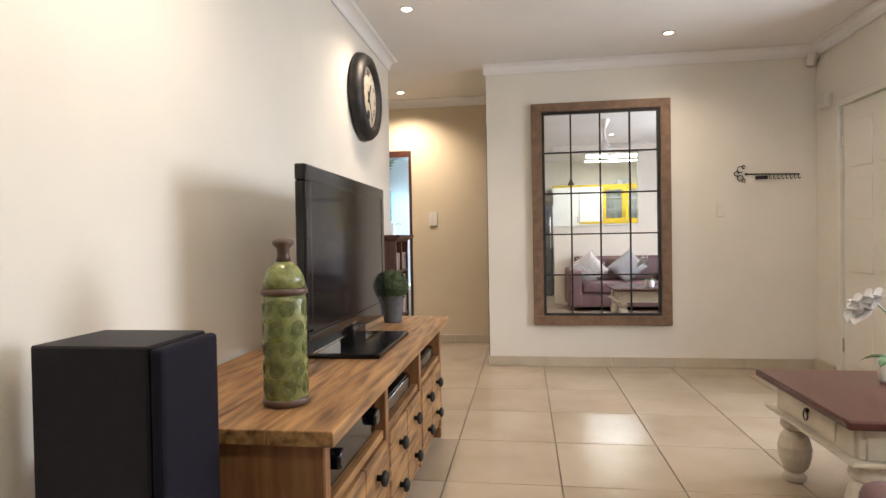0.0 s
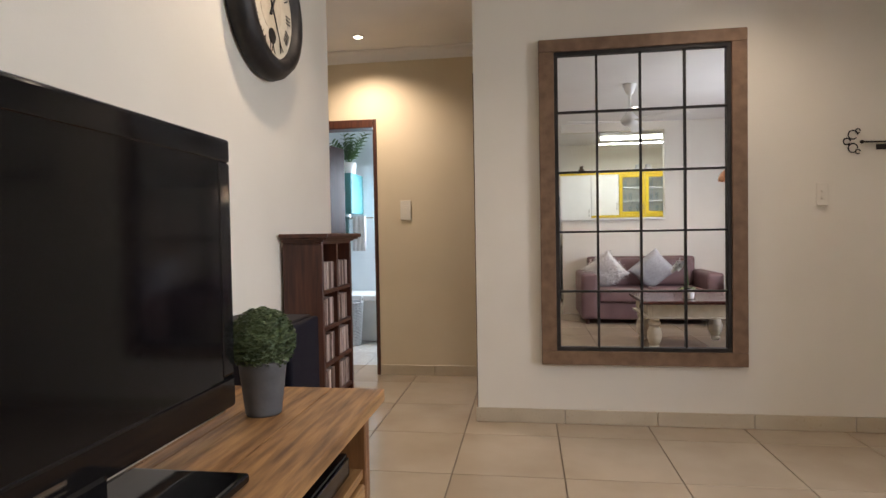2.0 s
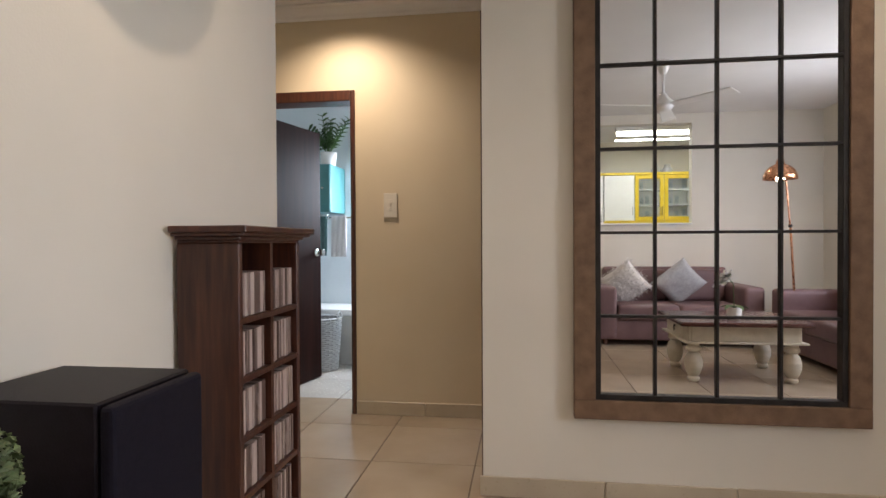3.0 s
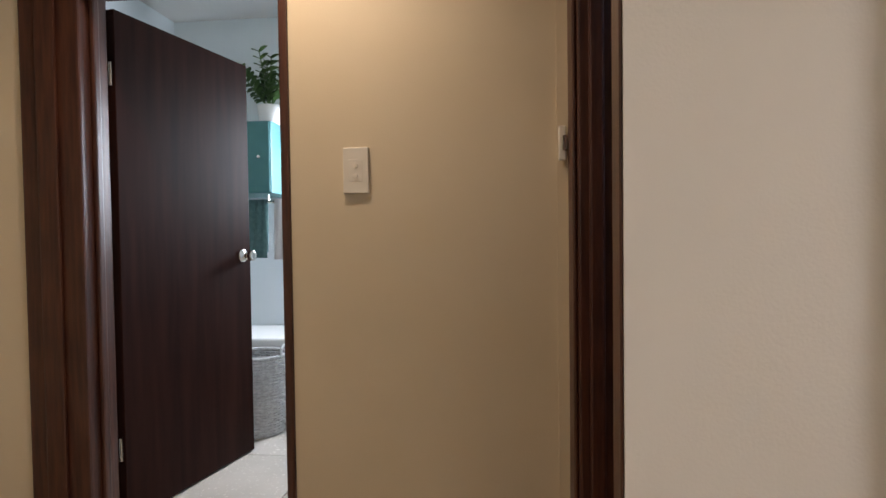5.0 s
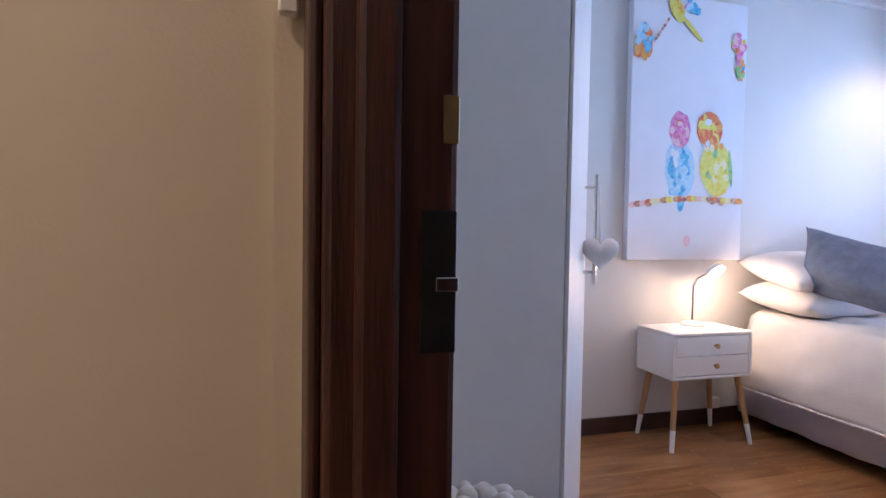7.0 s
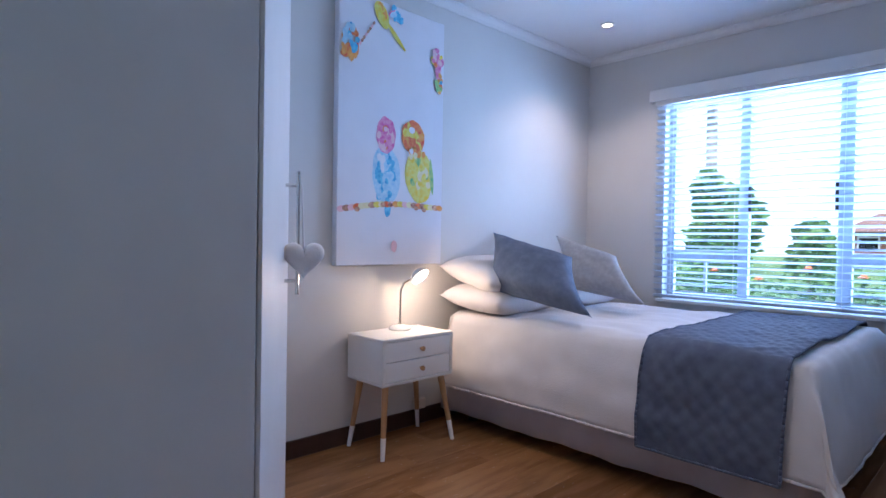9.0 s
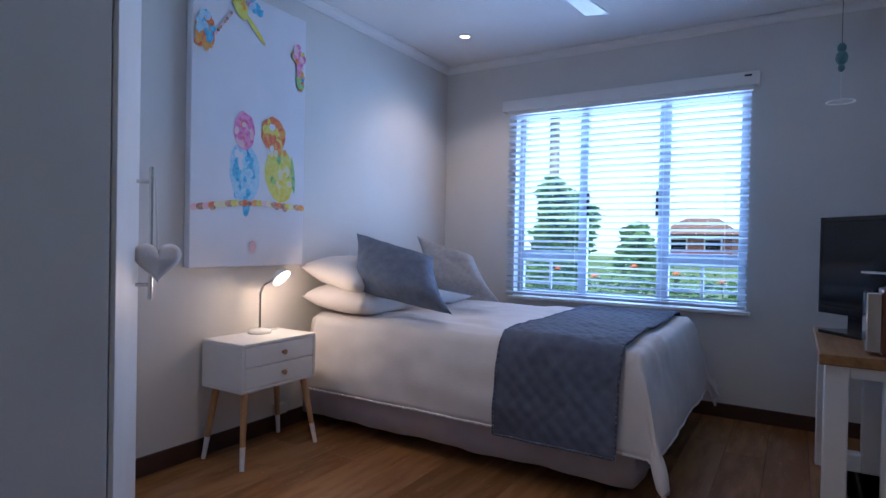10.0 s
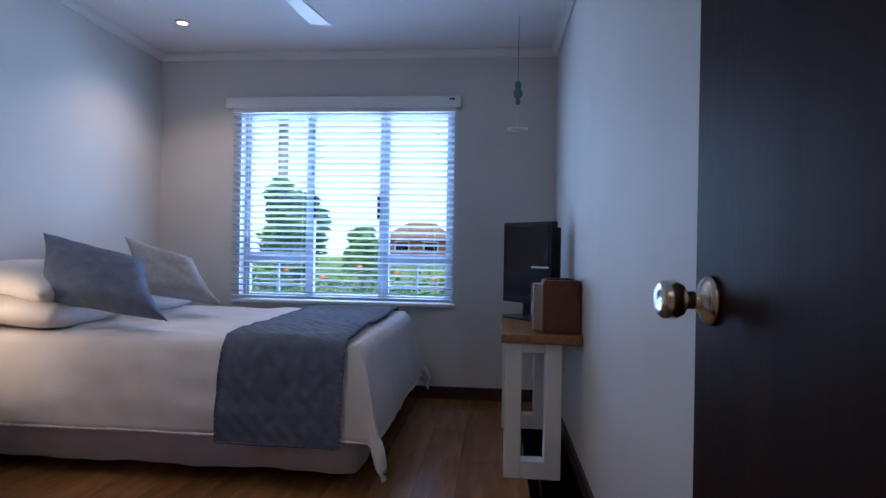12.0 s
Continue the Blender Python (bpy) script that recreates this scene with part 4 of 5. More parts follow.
# ceiling fans
def fan(x, y, z, turn, label, m=WHITE, drop=0.3, span=0.62):
    t = thing("ceiling_fan", (x, y, z - drop - 0.1), label, "ceiling fan", "ceiling fans")
    part("canopy", lathe(x, y, [(0.02, z - 0.11), (0.035, z - 0.09), (0.07, z - 0.01), (0.07, z - 0.001)], 26), m, t, smooth=True)
    part("down_rod", rod((x, y, z - 0.1), (x, y, z - drop), 0.012), m, t)
    part("motor", lathe(x, y, [(0.03, z - drop - 0.12), (0.06, z - drop - 0.11), (0.09, z - drop - 0.08), (0.09, z - drop - 0.05), (0.05, z - drop - 0.01), (0.02, z - drop + 0.03)], 28), m, t, smooth=True)
    for k in range(3):
        a = radians(turn + k * 120)
        b = box(0.08, span, -0.055, 0.055, -0.004, 0.004, 0.003, 1)
        for v in b.verts:
            v.co.y *= 0.7 + 0.5 * (v.co.x / span)
        b.transform(pose(x, y, z - drop - 0.075, 0, 0, math.degrees(a)) @ pose(0, 0, 0, 10, 0, 0))
        part("blade", b, m, t)


fan(1.35, 2.70, CEIL, 168, "white three-bladed ceiling fan in the living room")
fan(2.35, 6.78, BCEIL, -8, "white ceiling fan in the bedroom", span=0.6, drop=0.22)

# kitchen beyond the hatch
def cupboard(x0, x1, z0, z1, glazed, label):
    t = thing("wall_cupboard", ((x0 + x1) / 2, -1.1, z0), label, "cupboard", "kitchen cupboards")
    y1 = -0.93
    part("body", box(x0, x1, -1.298, y1 - 0.3, z0, z1), WHITE, t) if glazed else part("body", box(x0, x1, -1.298, y1 - 0.022, z0, z1, 0.002, 1), WHITE, t)
    if glazed:
        for p in ((x0, x0 + 0.018, -1.23, y1 - 0.02, z0, z1), (x1 - 0.018, x1, -1.23, y1 - 0.02, z0, z1)):
            part("side", box(*p), WHITE, t)
        for z in (z0, (2 * z0 + z1) / 3, (z0 + 2 * z1) / 3, z1 - 0.018):
            part("shelf", box(x0 + 0.018, x1 - 0.018, -1.23, y1 - 0.022, z, z + 0.016), WHITE, t)
    n = 2 if (x1 - x0) > 0.6 else 1
    for k in range(n):
        a, c = x0 + (x1 - x0) * k / n + 0.003, x0 + (x1 - x0) * (k + 1) / n - 0.003
        if glazed:
            d = part("door", box(a, a + 0.055, y1 - 0.02, y1, z0, z1, 0.003, 1), YELL, t, "yellow framed glass door")
            box_parts = ((c - 0.055, c, z0, z1), (a + 0.055, c - 0.055, z0, z0 + 0.055), (a + 0.055, c - 0.055, z1 - 0.055, z1))
            for q in box_parts:
                part("door_rail", box(q[0], q[1], y1 - 0.0195, y1 - 0.0005, q[2], q[3], 0.003, 1), YELL, d)
            g = part("pane", box(a + 0.05, c - 0.05, y1 - 0.012, y1 - 0.008, z0 + 0.05, z1 - 0.05), GLASS, d)
            g.visible_shadow = False
        else:
            d = part("door", box(a, c, y1 - 0.02, y1, z0, z1, 0.003, 1), WHITE, t)
        part("handle", rod((c - 0.03, y1 + 0.018, z0 + 0.08), (c - 0.03, y1 + 0.018, z0 + 0.2), 0.005), CHROME, d)


cupboard(1.80, 2.62, 1.40, 2.06, True, "yellow glazed kitchen cupboard with glassware")
cupboard(1.36, 1.795, 1.40, 2.06, False, "white kitchen wall cupboard")
cupboard(0.86, 1.355, 1.30, 2.06, False, "white kitchen wall cupboard beside the fridge")
cupboard(2.625, 3.3, 1.40, 2.06, False, "white kitchen wall cupboard")
b = box(0.86, 3.3, -0.95, -0.915, 2.062, 2.10, 0.004, 1)
solid("cupboard_cornice", b, YELL, "yellow trim strip along the cupboard tops", "cornice strip")
solid("cupboard_pelmet", box(1.36, 3.3, -0.95, -0.92, 1.36, 1.398, 0.004, 1), YELL, "yellow trim strip under the cupboards", "trim strip")
t = thing("fridge", (0.6, -1.0, 0), "tall dark steel fridge in the kitchen", "fridge")
part("body", box(0.30, 0.85, -1.29, -0.78, 0.02, 1.72, 0.01, 2), mat("dark_steel", (0.12, 0.12, 0.13), (0.16, 0.16, 0.17), 8, 0.35, metal=0.6), t)
part("handle", rod((0.80, -0.755, 0.9), (0.80, -0.755, 1.5), 0.01), CHROME, t)
for x in (0.34, 0.81):
    part("foot", rod((x, -0.9, 0), (x, -0.9, 0.025), 0.02), BLACKM, t)
for k, x in enumerate((1.92, 2.0, 2.12, 2.33, 2.42, 2.52)):
    for z in (1.416, 1.636, 1.856):
        if (k + int(z * 100)) % 3:
            h = 0.1 + 0.03 * (k % 3)
            solid("drinking_glass", lathe(x, -1.08, [(0.022, z), (0.028, z + 0.01), (0.03, z + h), (0.026, z + h), (0.024, z + 0.015)], 16), GLASS, "clear drinking glass in the cupboard", "glass", "glassware", smooth=True).visible_shadow = False
for x, r in ((1.22, 0.06), (2.12, 0.075), (2.28, 0.085)):
    solid("ornament_jug", lathe(x, -1.05, [(r * 0.5, 2.061), (r, 2.10), (r * 0.9, 2.15), (r * 0.45, 2.19), (r * 0.55, 2.22), (r * 0.4, 2.22)], 22), VBROWN if r < 0.07 else GREYC, "rounded pottery jug on top of the cupboards", "jug", smooth=True)
t = thing("tube_light", (2.0, -0.15, 2.5), "bright fluorescent kitchen ceiling light", "ceiling light")
part("housing", box(1.40, 2.70, -0.22, -0.08, 2.55, 2.608, 0.006, 1), WHITE, t)
part("tube", box(1.42, 2.68, -0.20, -0.10, 2.50, 2.552, 0.02, 3), TUBE, t, "glowing diffuser")
t = thing("base_cupboards", (2.1, -1.0, 0), "white kitchen base cupboards with a pale worktop", "cupboard")
part("body", box(0.88, 3.55, -1.29, -0.75, 0.1, 0.87, 0.004, 1), WHITE, t)
part("plinth", box(0.90, 3.53, -1.25, -0.80, 0, 0.1), BLACKM, t)
part("worktop", box(0.87, 3.56, -1.295, -0.72, 0.87, 0.91, 0.006, 2), SKIRT, t)
solid("hatch_sill", box(0.79, 2.155, 0.46, 0.66, 1.292, 1.315, 0.006, 2), WHITE, "white sill of the serving hatch", "sill")

# ---- bathroom things ----
t = thing("steel_cabinet", (-1.8, 8.1, 1.38), "teal painted steel wall cabinet with towel rail", "cabinet")
part("body", box(-2.10, -1.56, 7.86, 8.298, 1.38, 1.82, 0.006, 2), TEAL, t)
part("door", box(-2.095, -1.565, 7.845, 7.858, 1.385, 1.815, 0.004, 1), TEAL, t)
part("knob", ball((-1.63, 7.835, 1.60), 0.012), CHROME, t)
part("towel_rail", rod((-1.98, 7.95, 1.33), (-1.35, 7.95, 1.33), 0.008), CHROME, t)
for x in (-1.95, -1.62):
    part("rail_bracket", rod((x, 7.95, 1.33), (x, 7.95, 1.385), 0.006), CHROME, t)


def towel(x0, x1, z0, m, label):
    b = bmesh.new()
    n = 14
    rows = []
    for side in (0.012, -0.012):
        for j in range(9):
            z = (1.342 - (1.342 - z0) * j / 8) if side < 0 else (1.342 - (1.342 - z0) * (8 - j) / 8 * 0.9)
            rows.append([b.verts.new((x0 + (x1 - x0) * i / n, 7.95 + side + 0.006 * math.sin(i * 1.3 + j * 0.4), z)) for i in range(n + 1)])
    for lo, hi in zip(rows, rows[1:]):
        for i in range(n):
            b.faces.new((lo[i], lo[i + 1], hi[i + 1], hi[i]))
    o = solid("towel", b, m, label, "towel", "towels", smooth=True)
    o.modifiers.new("thickness", "SOLIDIFY").thickness = 0.006


towel(-1.90, -1.78, 0.72, SHEET, "long white towel over the rail")
towel(-1.75, -1.63, 0.98, TOWELT, "teal towel over the rail")
towel(-1.58, -1.44, 0.97, SHEET, "white fringed hand towel over the rail")
t = thing("zamioculcas_plant", (-1.62, 8.05, 1.82), "glossy green plant in a white pot on the cabinet", "plant")
part("pot", lathe(-1.64, 8.05, [(0.06, 1.821), (0.065, 1.83), (0.078, 1.95), (0.072, 1.95), (0.068, 1.93)], 26), WHITE, t, smooth=True)
rng = random.Random(4)
for k in range(11):
    a, lean = k * 2.4, rng.uniform(0.15, 0.75)
    root = Vector((-1.64, 8.05, 1.93))
    tip = root + Vector((math.cos(a) * lean * 0.3, math.sin(a) * lean * 0.22, rng.uniform(0.2, 0.36)))
    b = rod(root, tip, 0.006, 0.003, 6)
    for j in range(2, 9):
        for s in (-1, 1):
            c = root.lerp(tip, j / 8)
            side = (tip - root).cross(Vector((0.3, 1, 0.2))).normalized() * s
            blade(c, side + Vector((0, 0, 0.6)), 0.075, 0.034, 0.008, b)
    part("frond", b, LEAF, t)
solid("round_ornament", ball((-1.83, 7.97, 1.865), 0.042, 0.042, 0.044), VBROWN, "small round brown ornament beside the plant", "ornament", smooth=True)
t = thing("bathtub", (-1.3, 8.0, 0), "white bathtub with a tiled pale side", "bathtub")
part("side_panel", box(-2.41, -0.02, 7.80, 8.29, 0, 0.44, 0.004, 1), BTILE, t)
part("rim", box(-2.412, -0.015, 7.78, 8.295, 0.44, 0.50, 0.02, 3), WHITE, t)
t = thing("laundry_basket", (-1.56, 7.66, 0), "tall white wicker laundry basket with a looped handle", "basket")
b = bmesh.new()
BXC, BYC = -1.56, 7.60
for j in range(26):
    z = 0.012 + j * 0.0165
    r = 0.135 + 0.03 * j / 26
    ring = [Vector((BXC + (r + 0.005 * (-1) ** (q + j)) * math.cos(q * math.tau / 30), BYC + (r + 0.005 * (-1) ** (q + j)) * math.sin(q * math.tau / 30), z)) for q in range(31)]
    tube(ring, 0.008, 5, bm=b)
part("woven_side", b, WICK, t)
part("bottom", lathe(BXC, BYC, [(0.125, 0.001), (0.13, 0.4), (0.12, 0.4), (0.115, 0.02)], 26), WICK, t)
ring = [Vector((BXC + 0.163 * math.cos(q * math.tau / 30), BYC + 0.163 * math.sin(q * math.tau / 30), 0.445)) for q in range(31)]
part("rim", tube(ring, 0.011, 6), WICK, t)
part("handle", tube([Vector((BXC + 0.16, BYC - 0.06 * math.cos(q * math.pi / 8), 0.44 + 0.06 * math.sin(q * math.pi / 8))) for q in range(9)], 0.008, 6), WICK, t)
t = tagged(thing("window_2", (-0.97, 8.37, 1.15), "small bright bathroom window", "window"), kind="structure")
for p in ((-1.25, -1.21, 8.35, 8.39, 1.15, 1.95), (-0.74, -0.70, 8.35, 8.39, 1.15, 1.95), (-1.21, -0.74, 8.35, 8.39, 1.15, 1.19), (-1.21, -0.74, 8.35, 8.39, 1.91, 1.95)):
    part("window_frame", box(*p, 0.003, 1), WHITE, t)
part("pane", box(-1.21, -0.74, 8.366, 8.37, 1.19, 1.91), GLASS, t).visible_shadow = False

# ---- bedroom things ----
t = thing("corner_wardrobe", (0.6, 7.8, 0), "tall white wardrobe with an angled door", "wardrobe")
part("carcass", prism([(0.182, 7.08), (0.788, 7.08), (1.148, 7.61), (1.148, 8.334), (0.182, 8.334)], 0.002, BCEIL - 0.004), WHITE, t)
d = (Vector((1.155, 7.62, 0)) - Vector((0.788, 7.08, 0))).normalized()
b = box(0.006, 0.634, -0.005, 0.006, 0.06, BCEIL - 0.06, 0.001, 1)
ang = math.degrees(math.atan2(d.y, d.x))
b.transform(pose(0.796, 7.078, 0, 0, 0, ang))
door = part("door", b, WHITE, t, "white satin wardrobe door")
hm = pose(0.796, 7.078, 0, 0, 0, ang)
out = hm.to_3x3() @ Vector((0, -1, 0))
h0 = hm @ Vector((0.53, -0.004, 0))
for z in (0.945, 1.255):
    part("handle_post", rod(h0 + Vector((0, 0, z)), h0 + out * 0.04 + Vector((0, 0, z)), 0.006), CHROME, door)
part("handle_bar", rod(h0 + out * 0.04 + Vector((0, 0, 0.90)), h0 + out * 0.04 + Vector((0, 0, 1.30)), 0.007), CHROME, door, "slim chrome bar handle")

# fabric heart on its ribbon
hc = h0 + out * 0.06 + Vector((0.0, 0.0, 1.02))
b = bmesh.new()
n = 40
pts = [(16 * math.sin(a) ** 3, 13 * math.cos(a) - 5 * math.cos(2 * a) - 2 * math.cos(3 * a) - math.cos(4 * a)) for a in [k * math.tau / n for k in range(n)]]
lay = []
for k in range(9):
    f = -1 + k / 4
    sc = max(0.02, math.sqrt(max(0, 1 - f * f)) ** 0.7)
    lay.append([b.verts.new((p[0] * 0.0042 * sc, f * 0.028, p[1] * 0.0042 * sc)) for p in pts])
for lo, hi in zip(lay, lay[1:]):
    for k in range(n):
        b.faces.new((lo[k], lo[(k + 1) % n], hi[(k + 1) % n], hi[k]))
b.faces.new(lay[0][::-1])
b.faces.new(lay[-1])
b.transform(Matrix.Translation(hc) @ Matrix.Rotation(radians(-25), 4, "Z"))
t = thing("hanging_heart", hc, "stuffed white fabric heart hanging from the handle", "heart ornament")
part("heart", b, SHEET, t, smooth=True)
part("ribbon", rod(hc + Vector((0, 0, 0.03)), h0 + out * 0.052 + Vector((0, 0, 1.26)), 0.003), SHEET, t)

# felt-ball stool
t = thing("wool_stool", (0.47, 6.84, 0), "low stool with a chunky grey felted wool seat", "stool")
rng = random.Random(2)
k = 0
for row, (z, r) in enumerate(((0.235, 0.165), (0.285, 0.178), (0.335, 0.182), (0.385, 0.172), (0.43, 0.145), (0.46, 0.10), (0.475, 0.05))):
    count = max(5, int(r * 2 * math.pi / 0.046))
    for j in range(count):
        a = (j + 0.5 * (row % 2)) * math.tau / count
        part("wool_loop", ball((0.47 + r * math.cos(a), 6.84 + r * math.sin(a), z), 0.027 * rng.uniform(0.85, 1.15), 0.025, 0.025 * rng.uniform(0.85, 1.15), 10), KNIT, t, smooth=True)
part("seat_core", lathe(0.47, 6.84, [(0.15, 0.215), (0.165, 0.30), (0.155, 0.39), (0.09, 0.455), (0.01, 0.475)], 26), KNIT, t, smooth=True)
for a in (0.8, 2.35, 3.95, 5.5):
    part("leg", rod((0.47 + 0.14 * math.cos(a), 6.84 + 0.14 * math.sin(a), 0), (0.47 + 0.10 * math.cos(a), 6.84 + 0.10 * math.sin(a), 0.23), 0.013, 0.017), LEGW, t)

# nightstand
t = thing("nightstand", (2.16, 8.2, 0), "white two-drawer nightstand on splayed beech legs", "nightstand")
NX0, NX1, NY0, NY1, NZ0, NZ1 = 1.905, 2.385, 8.02, 8.315, 0.355, 0.59
part("top", box(NX0, NX1, NY0, NY1, NZ1 - 0.016, NZ1, 0.003, 1), WHITE, t)
part("bottom", box(NX0, NX1, NY0, NY1, NZ0, NZ0 + 0.016, 0.003, 1), WHITE, t)
part("side", box(NX0, NX0 + 0.016, NY0, NY1, NZ0 + 0.016, NZ1 - 0.016), WHITE, t)
part("side", box(NX1 - 0.016, NX1, NY0, NY1, NZ0 + 0.016, NZ1 - 0.016), WHITE, t)
part("back", box(NX0 + 0.016, NX1 - 0.016, NY1 - 0.01, NY1, NZ0 + 0.016, NZ1 - 0.016), WHITE, t)
mid = (NZ0 + NZ1) / 2
for z0, z1 in ((NZ0 + 0.019, mid - 0.002), (mid + 0.002, NZ1 - 0.019)):
    d = part("drawer", box(NX0 + 0.019, NX1 - 0.019, NY0 + 0.001, NY1 - 0.02, z0, z1, 0.002, 1), WHITE, t)
    part("knob", lathe(0, 0, [(0.006, 0), (0.006, 0.012), (0.013, 0.016), (0.013, 0.022), (0.004, 0.025)], 16), LEGW, d, "beech drawer knob").matrix_basis = Matrix.Translation(Vector((2.155, NY0 + 0.001, (z0 + z1) / 2)) - BASE[t]) @ pose(0, 0, 0, 90, 0, 0) @ Matrix.Translation(BASE[t])
for x, y, sx, sy in ((NX0 + 0.05, NY0 + 0.04, -1, -1), (NX1 - 0.05, NY0 + 0.04, 1, -1), (NX0 + 0.05, NY1 - 0.05, -1, 0.6), (NX1 - 0.05, NY1 - 0.05, 1, 0.6)):
    top, foot = Vector((x, y, NZ0)), Vector((x + sx * 0.05, y + sy * 0.05, 0))
    cut = foot.lerp(top, 0.30)
    lg = part("leg", rod(cut, top, 0.013, 0.018), LEGW, t)
    part("sock", rod(foot, cut, 0.0105, 0.0135), WHITE, lg, "white dipped leg end")

# bedside lamp
LX, LY = 2.19, 8.235
t = thing("bedside_lamp", (LX, LY, 0.59), "small white bedside lamp with a lit round head", "lamp")
part("base", lathe(LX, LY, [(0.06, 0.59), (0.06, 0.602), (0.045, 0.612), (0.012, 0.618)], 28), WHITE, t, smooth=True)
part("stem", tube([Vector((LX, LY, 0.61)), Vector((LX, LY, 0.80)), Vector((LX + 0.015, LY - 0.01, 0.845)), Vector((LX + 0.045, LY - 0.04, 0.872))], 0.006, 8), CHROME, t)
hmx = look((LX + 0.075, LY - 0.075, 0.885), (LX + 0.11, LY - 0.26, 0.72))
b = lathe(0, 0, [(0.012, 0.035), (0.035, 0.028), (0.052, 0.008), (0.055, -0.006), (0.052, -0.006), (0.048, 0.006), (0.03, 0.02)], 28)
b.transform(hmx)
part("shade", b, WHITE, t, smooth=True)
b = ball((0, 0, 0.0), 0.046, 0.046, 0.012)
b.transform(hmx)
part("bulb", b, BULB, t, "glowing bulb")
part("cable", tube([Vector((LX + 0.06, LY, 0.596)), Vector((LX + 0.14, LY + 0.02, 0.596)), Vector((LX + 0.19, LY + 0.06, 0.594)), Vector((LX + 0.205, LY + 0.085, 0.50)), Vector((LX + 0.21, LY + 0.083, 0.1))], 0.003, 6), WHITE, t)
solid("plug_socket", box(2.36, 2.44, 8.285, 8.319, 0.10, 0.16, 0.006, 2), PLASTIC, "white plug and socket near the skirting", "socket")

# canvas with coloured shapes
t = thing("canvas_picture", (2.18, 8.31, 0.943), "tall white canvas painted with bright parrots on branches", "picture")
PX0, PX1, PZ0, PZ1 = 1.808, 2.546, 0.943, 2.36
part("canvas", box(PX0, PX1, 8.29, 8.333, PZ0, PZ1, 0.003, 1), CANVAS, t)
HUES = dict(blue=((0.03, 0.32, 0.62), (0.20, 0.62, 0.80)), pink=((0.70, 0.10, 0.34), (0.80, 0.40, 0.55)), yellow=((0.75, 0.55, 0.03), (0.72, 0.74, 0.22)),
            red=((0.72, 0.07, 0.04), (0.80, 0.34, 0.10)), brown=((0.20, 0.05, 0.05), (0.75, 0.45, 0.28)), green=((0.10, 0.42, 0.18), (0.55, 0.65, 0.20)), orange=((0.78, 0.28, 0.05), (0.80, 0.42, 0.12)), pale_blue=((0.30, 0.58, 0.76), (0.52, 0.72, 0.82)), pale_pink=((0.78, 0.45, 0.50), (0.80, 0.58, 0.60)), pale_yellow=((0.76, 0.66, 0.34), (0.78, 0.74, 0.50)), canvas_white=((0.72, 0.72, 0.76), (0.76, 0.76, 0.80)))
INK = {k: mat(k + "_paint", a, c, 38, 0.7, bump=0.2, bscale=300, detail=6) for k, (a, c) in HUES.items()}
LEVEL = [0]


def blot(hue, cx, cz, rx, rz, turn=0, seed=0, n=30):
    """A flat daub of paint on the canvas with an uneven edge."""
    LEVEL[0] += 1
    y = 8.2896 - 0.00003 * LEVEL[0]
    b = bmesh.new()
    vs = []
    for k in range(n):
        a = k * math.tau / n
        r = 1 + 0.10 * noise.noise(Vector((math.cos(a) * 2 + seed, math.sin(a) * 2, seed * 1.7)))
        u, w = rx * r * math.cos(a), rz * r * math.sin(a)
        c, s = math.cos(radians(turn)), math.sin(radians(turn))
        vs.append(b.verts.new((cx + u * c - w * s, y, cz + u * s + w * c)))
    b.faces.new(vs)
    return part("painted_shape", b, INK[hue], t)


def plumage(cx, cz, rx, rz, turn, hues, n, size, seed):
    """A body built up of many small daubs laid over one another."""
    rng = random.Random(seed)
    c, q = math.cos(radians(turn)), math.sin(radians(turn))
    for k in range(n):
        a, d = rng.uniform(0, math.tau), math.sqrt(rng.uniform(0, 1)) * 0.9
        u, w = rx * d * math.cos(a), rz * d * math.sin(a)
        blot(rng.choice(hues), cx + u * c - w * q, cz + u * q + w * c, size * rng.uniform(0.5, 1.1), size * rng.uniform(0.7, 1.6), turn + rng.uniform(-30, 30), seed + k, 9)


# the blue parrot with a pink head
blot("pale_blue", 2.122, 1.435, 0.098, 0.155, 3, 1)
plumage(2.122, 1.40, 0.085, 0.115, 3, ("blue", "blue", "pale_blue"), 26, 0.024, 100)
plumage(2.122, 1.51, 0.075, 0.06, 0, ("canvas_white", "pale_blue", "blue"), 14, 0.018, 140)
blot("blue", 2.135, 1.255, 0.022, 0.05, -4, 2)
blot("pink", 2.117, 1.648, 0.068, 0.098, 0, 3)
plumage(2.117, 1.64, 0.058, 0.085, 0, ("pink", "pale_pink", "red", "pale_pink"), 18, 0.018, 160)
# the yellow parrot with a red head
blot("yellow", 2.36, 1.445, 0.105, 0.15, 8, 4)
plumage(2.355, 1.44, 0.09, 0.125, 8, ("yellow", "yellow", "green", "pale_yellow"), 26, 0.024, 200)
blot("green", 2.455, 1.45, 0.014, 0.10, 6, 5)
blot("red", 2.312, 1.658, 0.085, 0.098, 12, 6)
plumage(2.312, 1.655, 0.078, 0.085, 12, ("red", "orange", "yellow", "orange"), 20, 0.02, 240)
blot("canvas_white", 2.30, 1.70, 0.022, 0.018, 0, 7)
plumage(2.33, 1.575, 0.08, 0.02, 5, ("orange", "canvas_white", "pale_yellow"), 8, 0.016, 270)
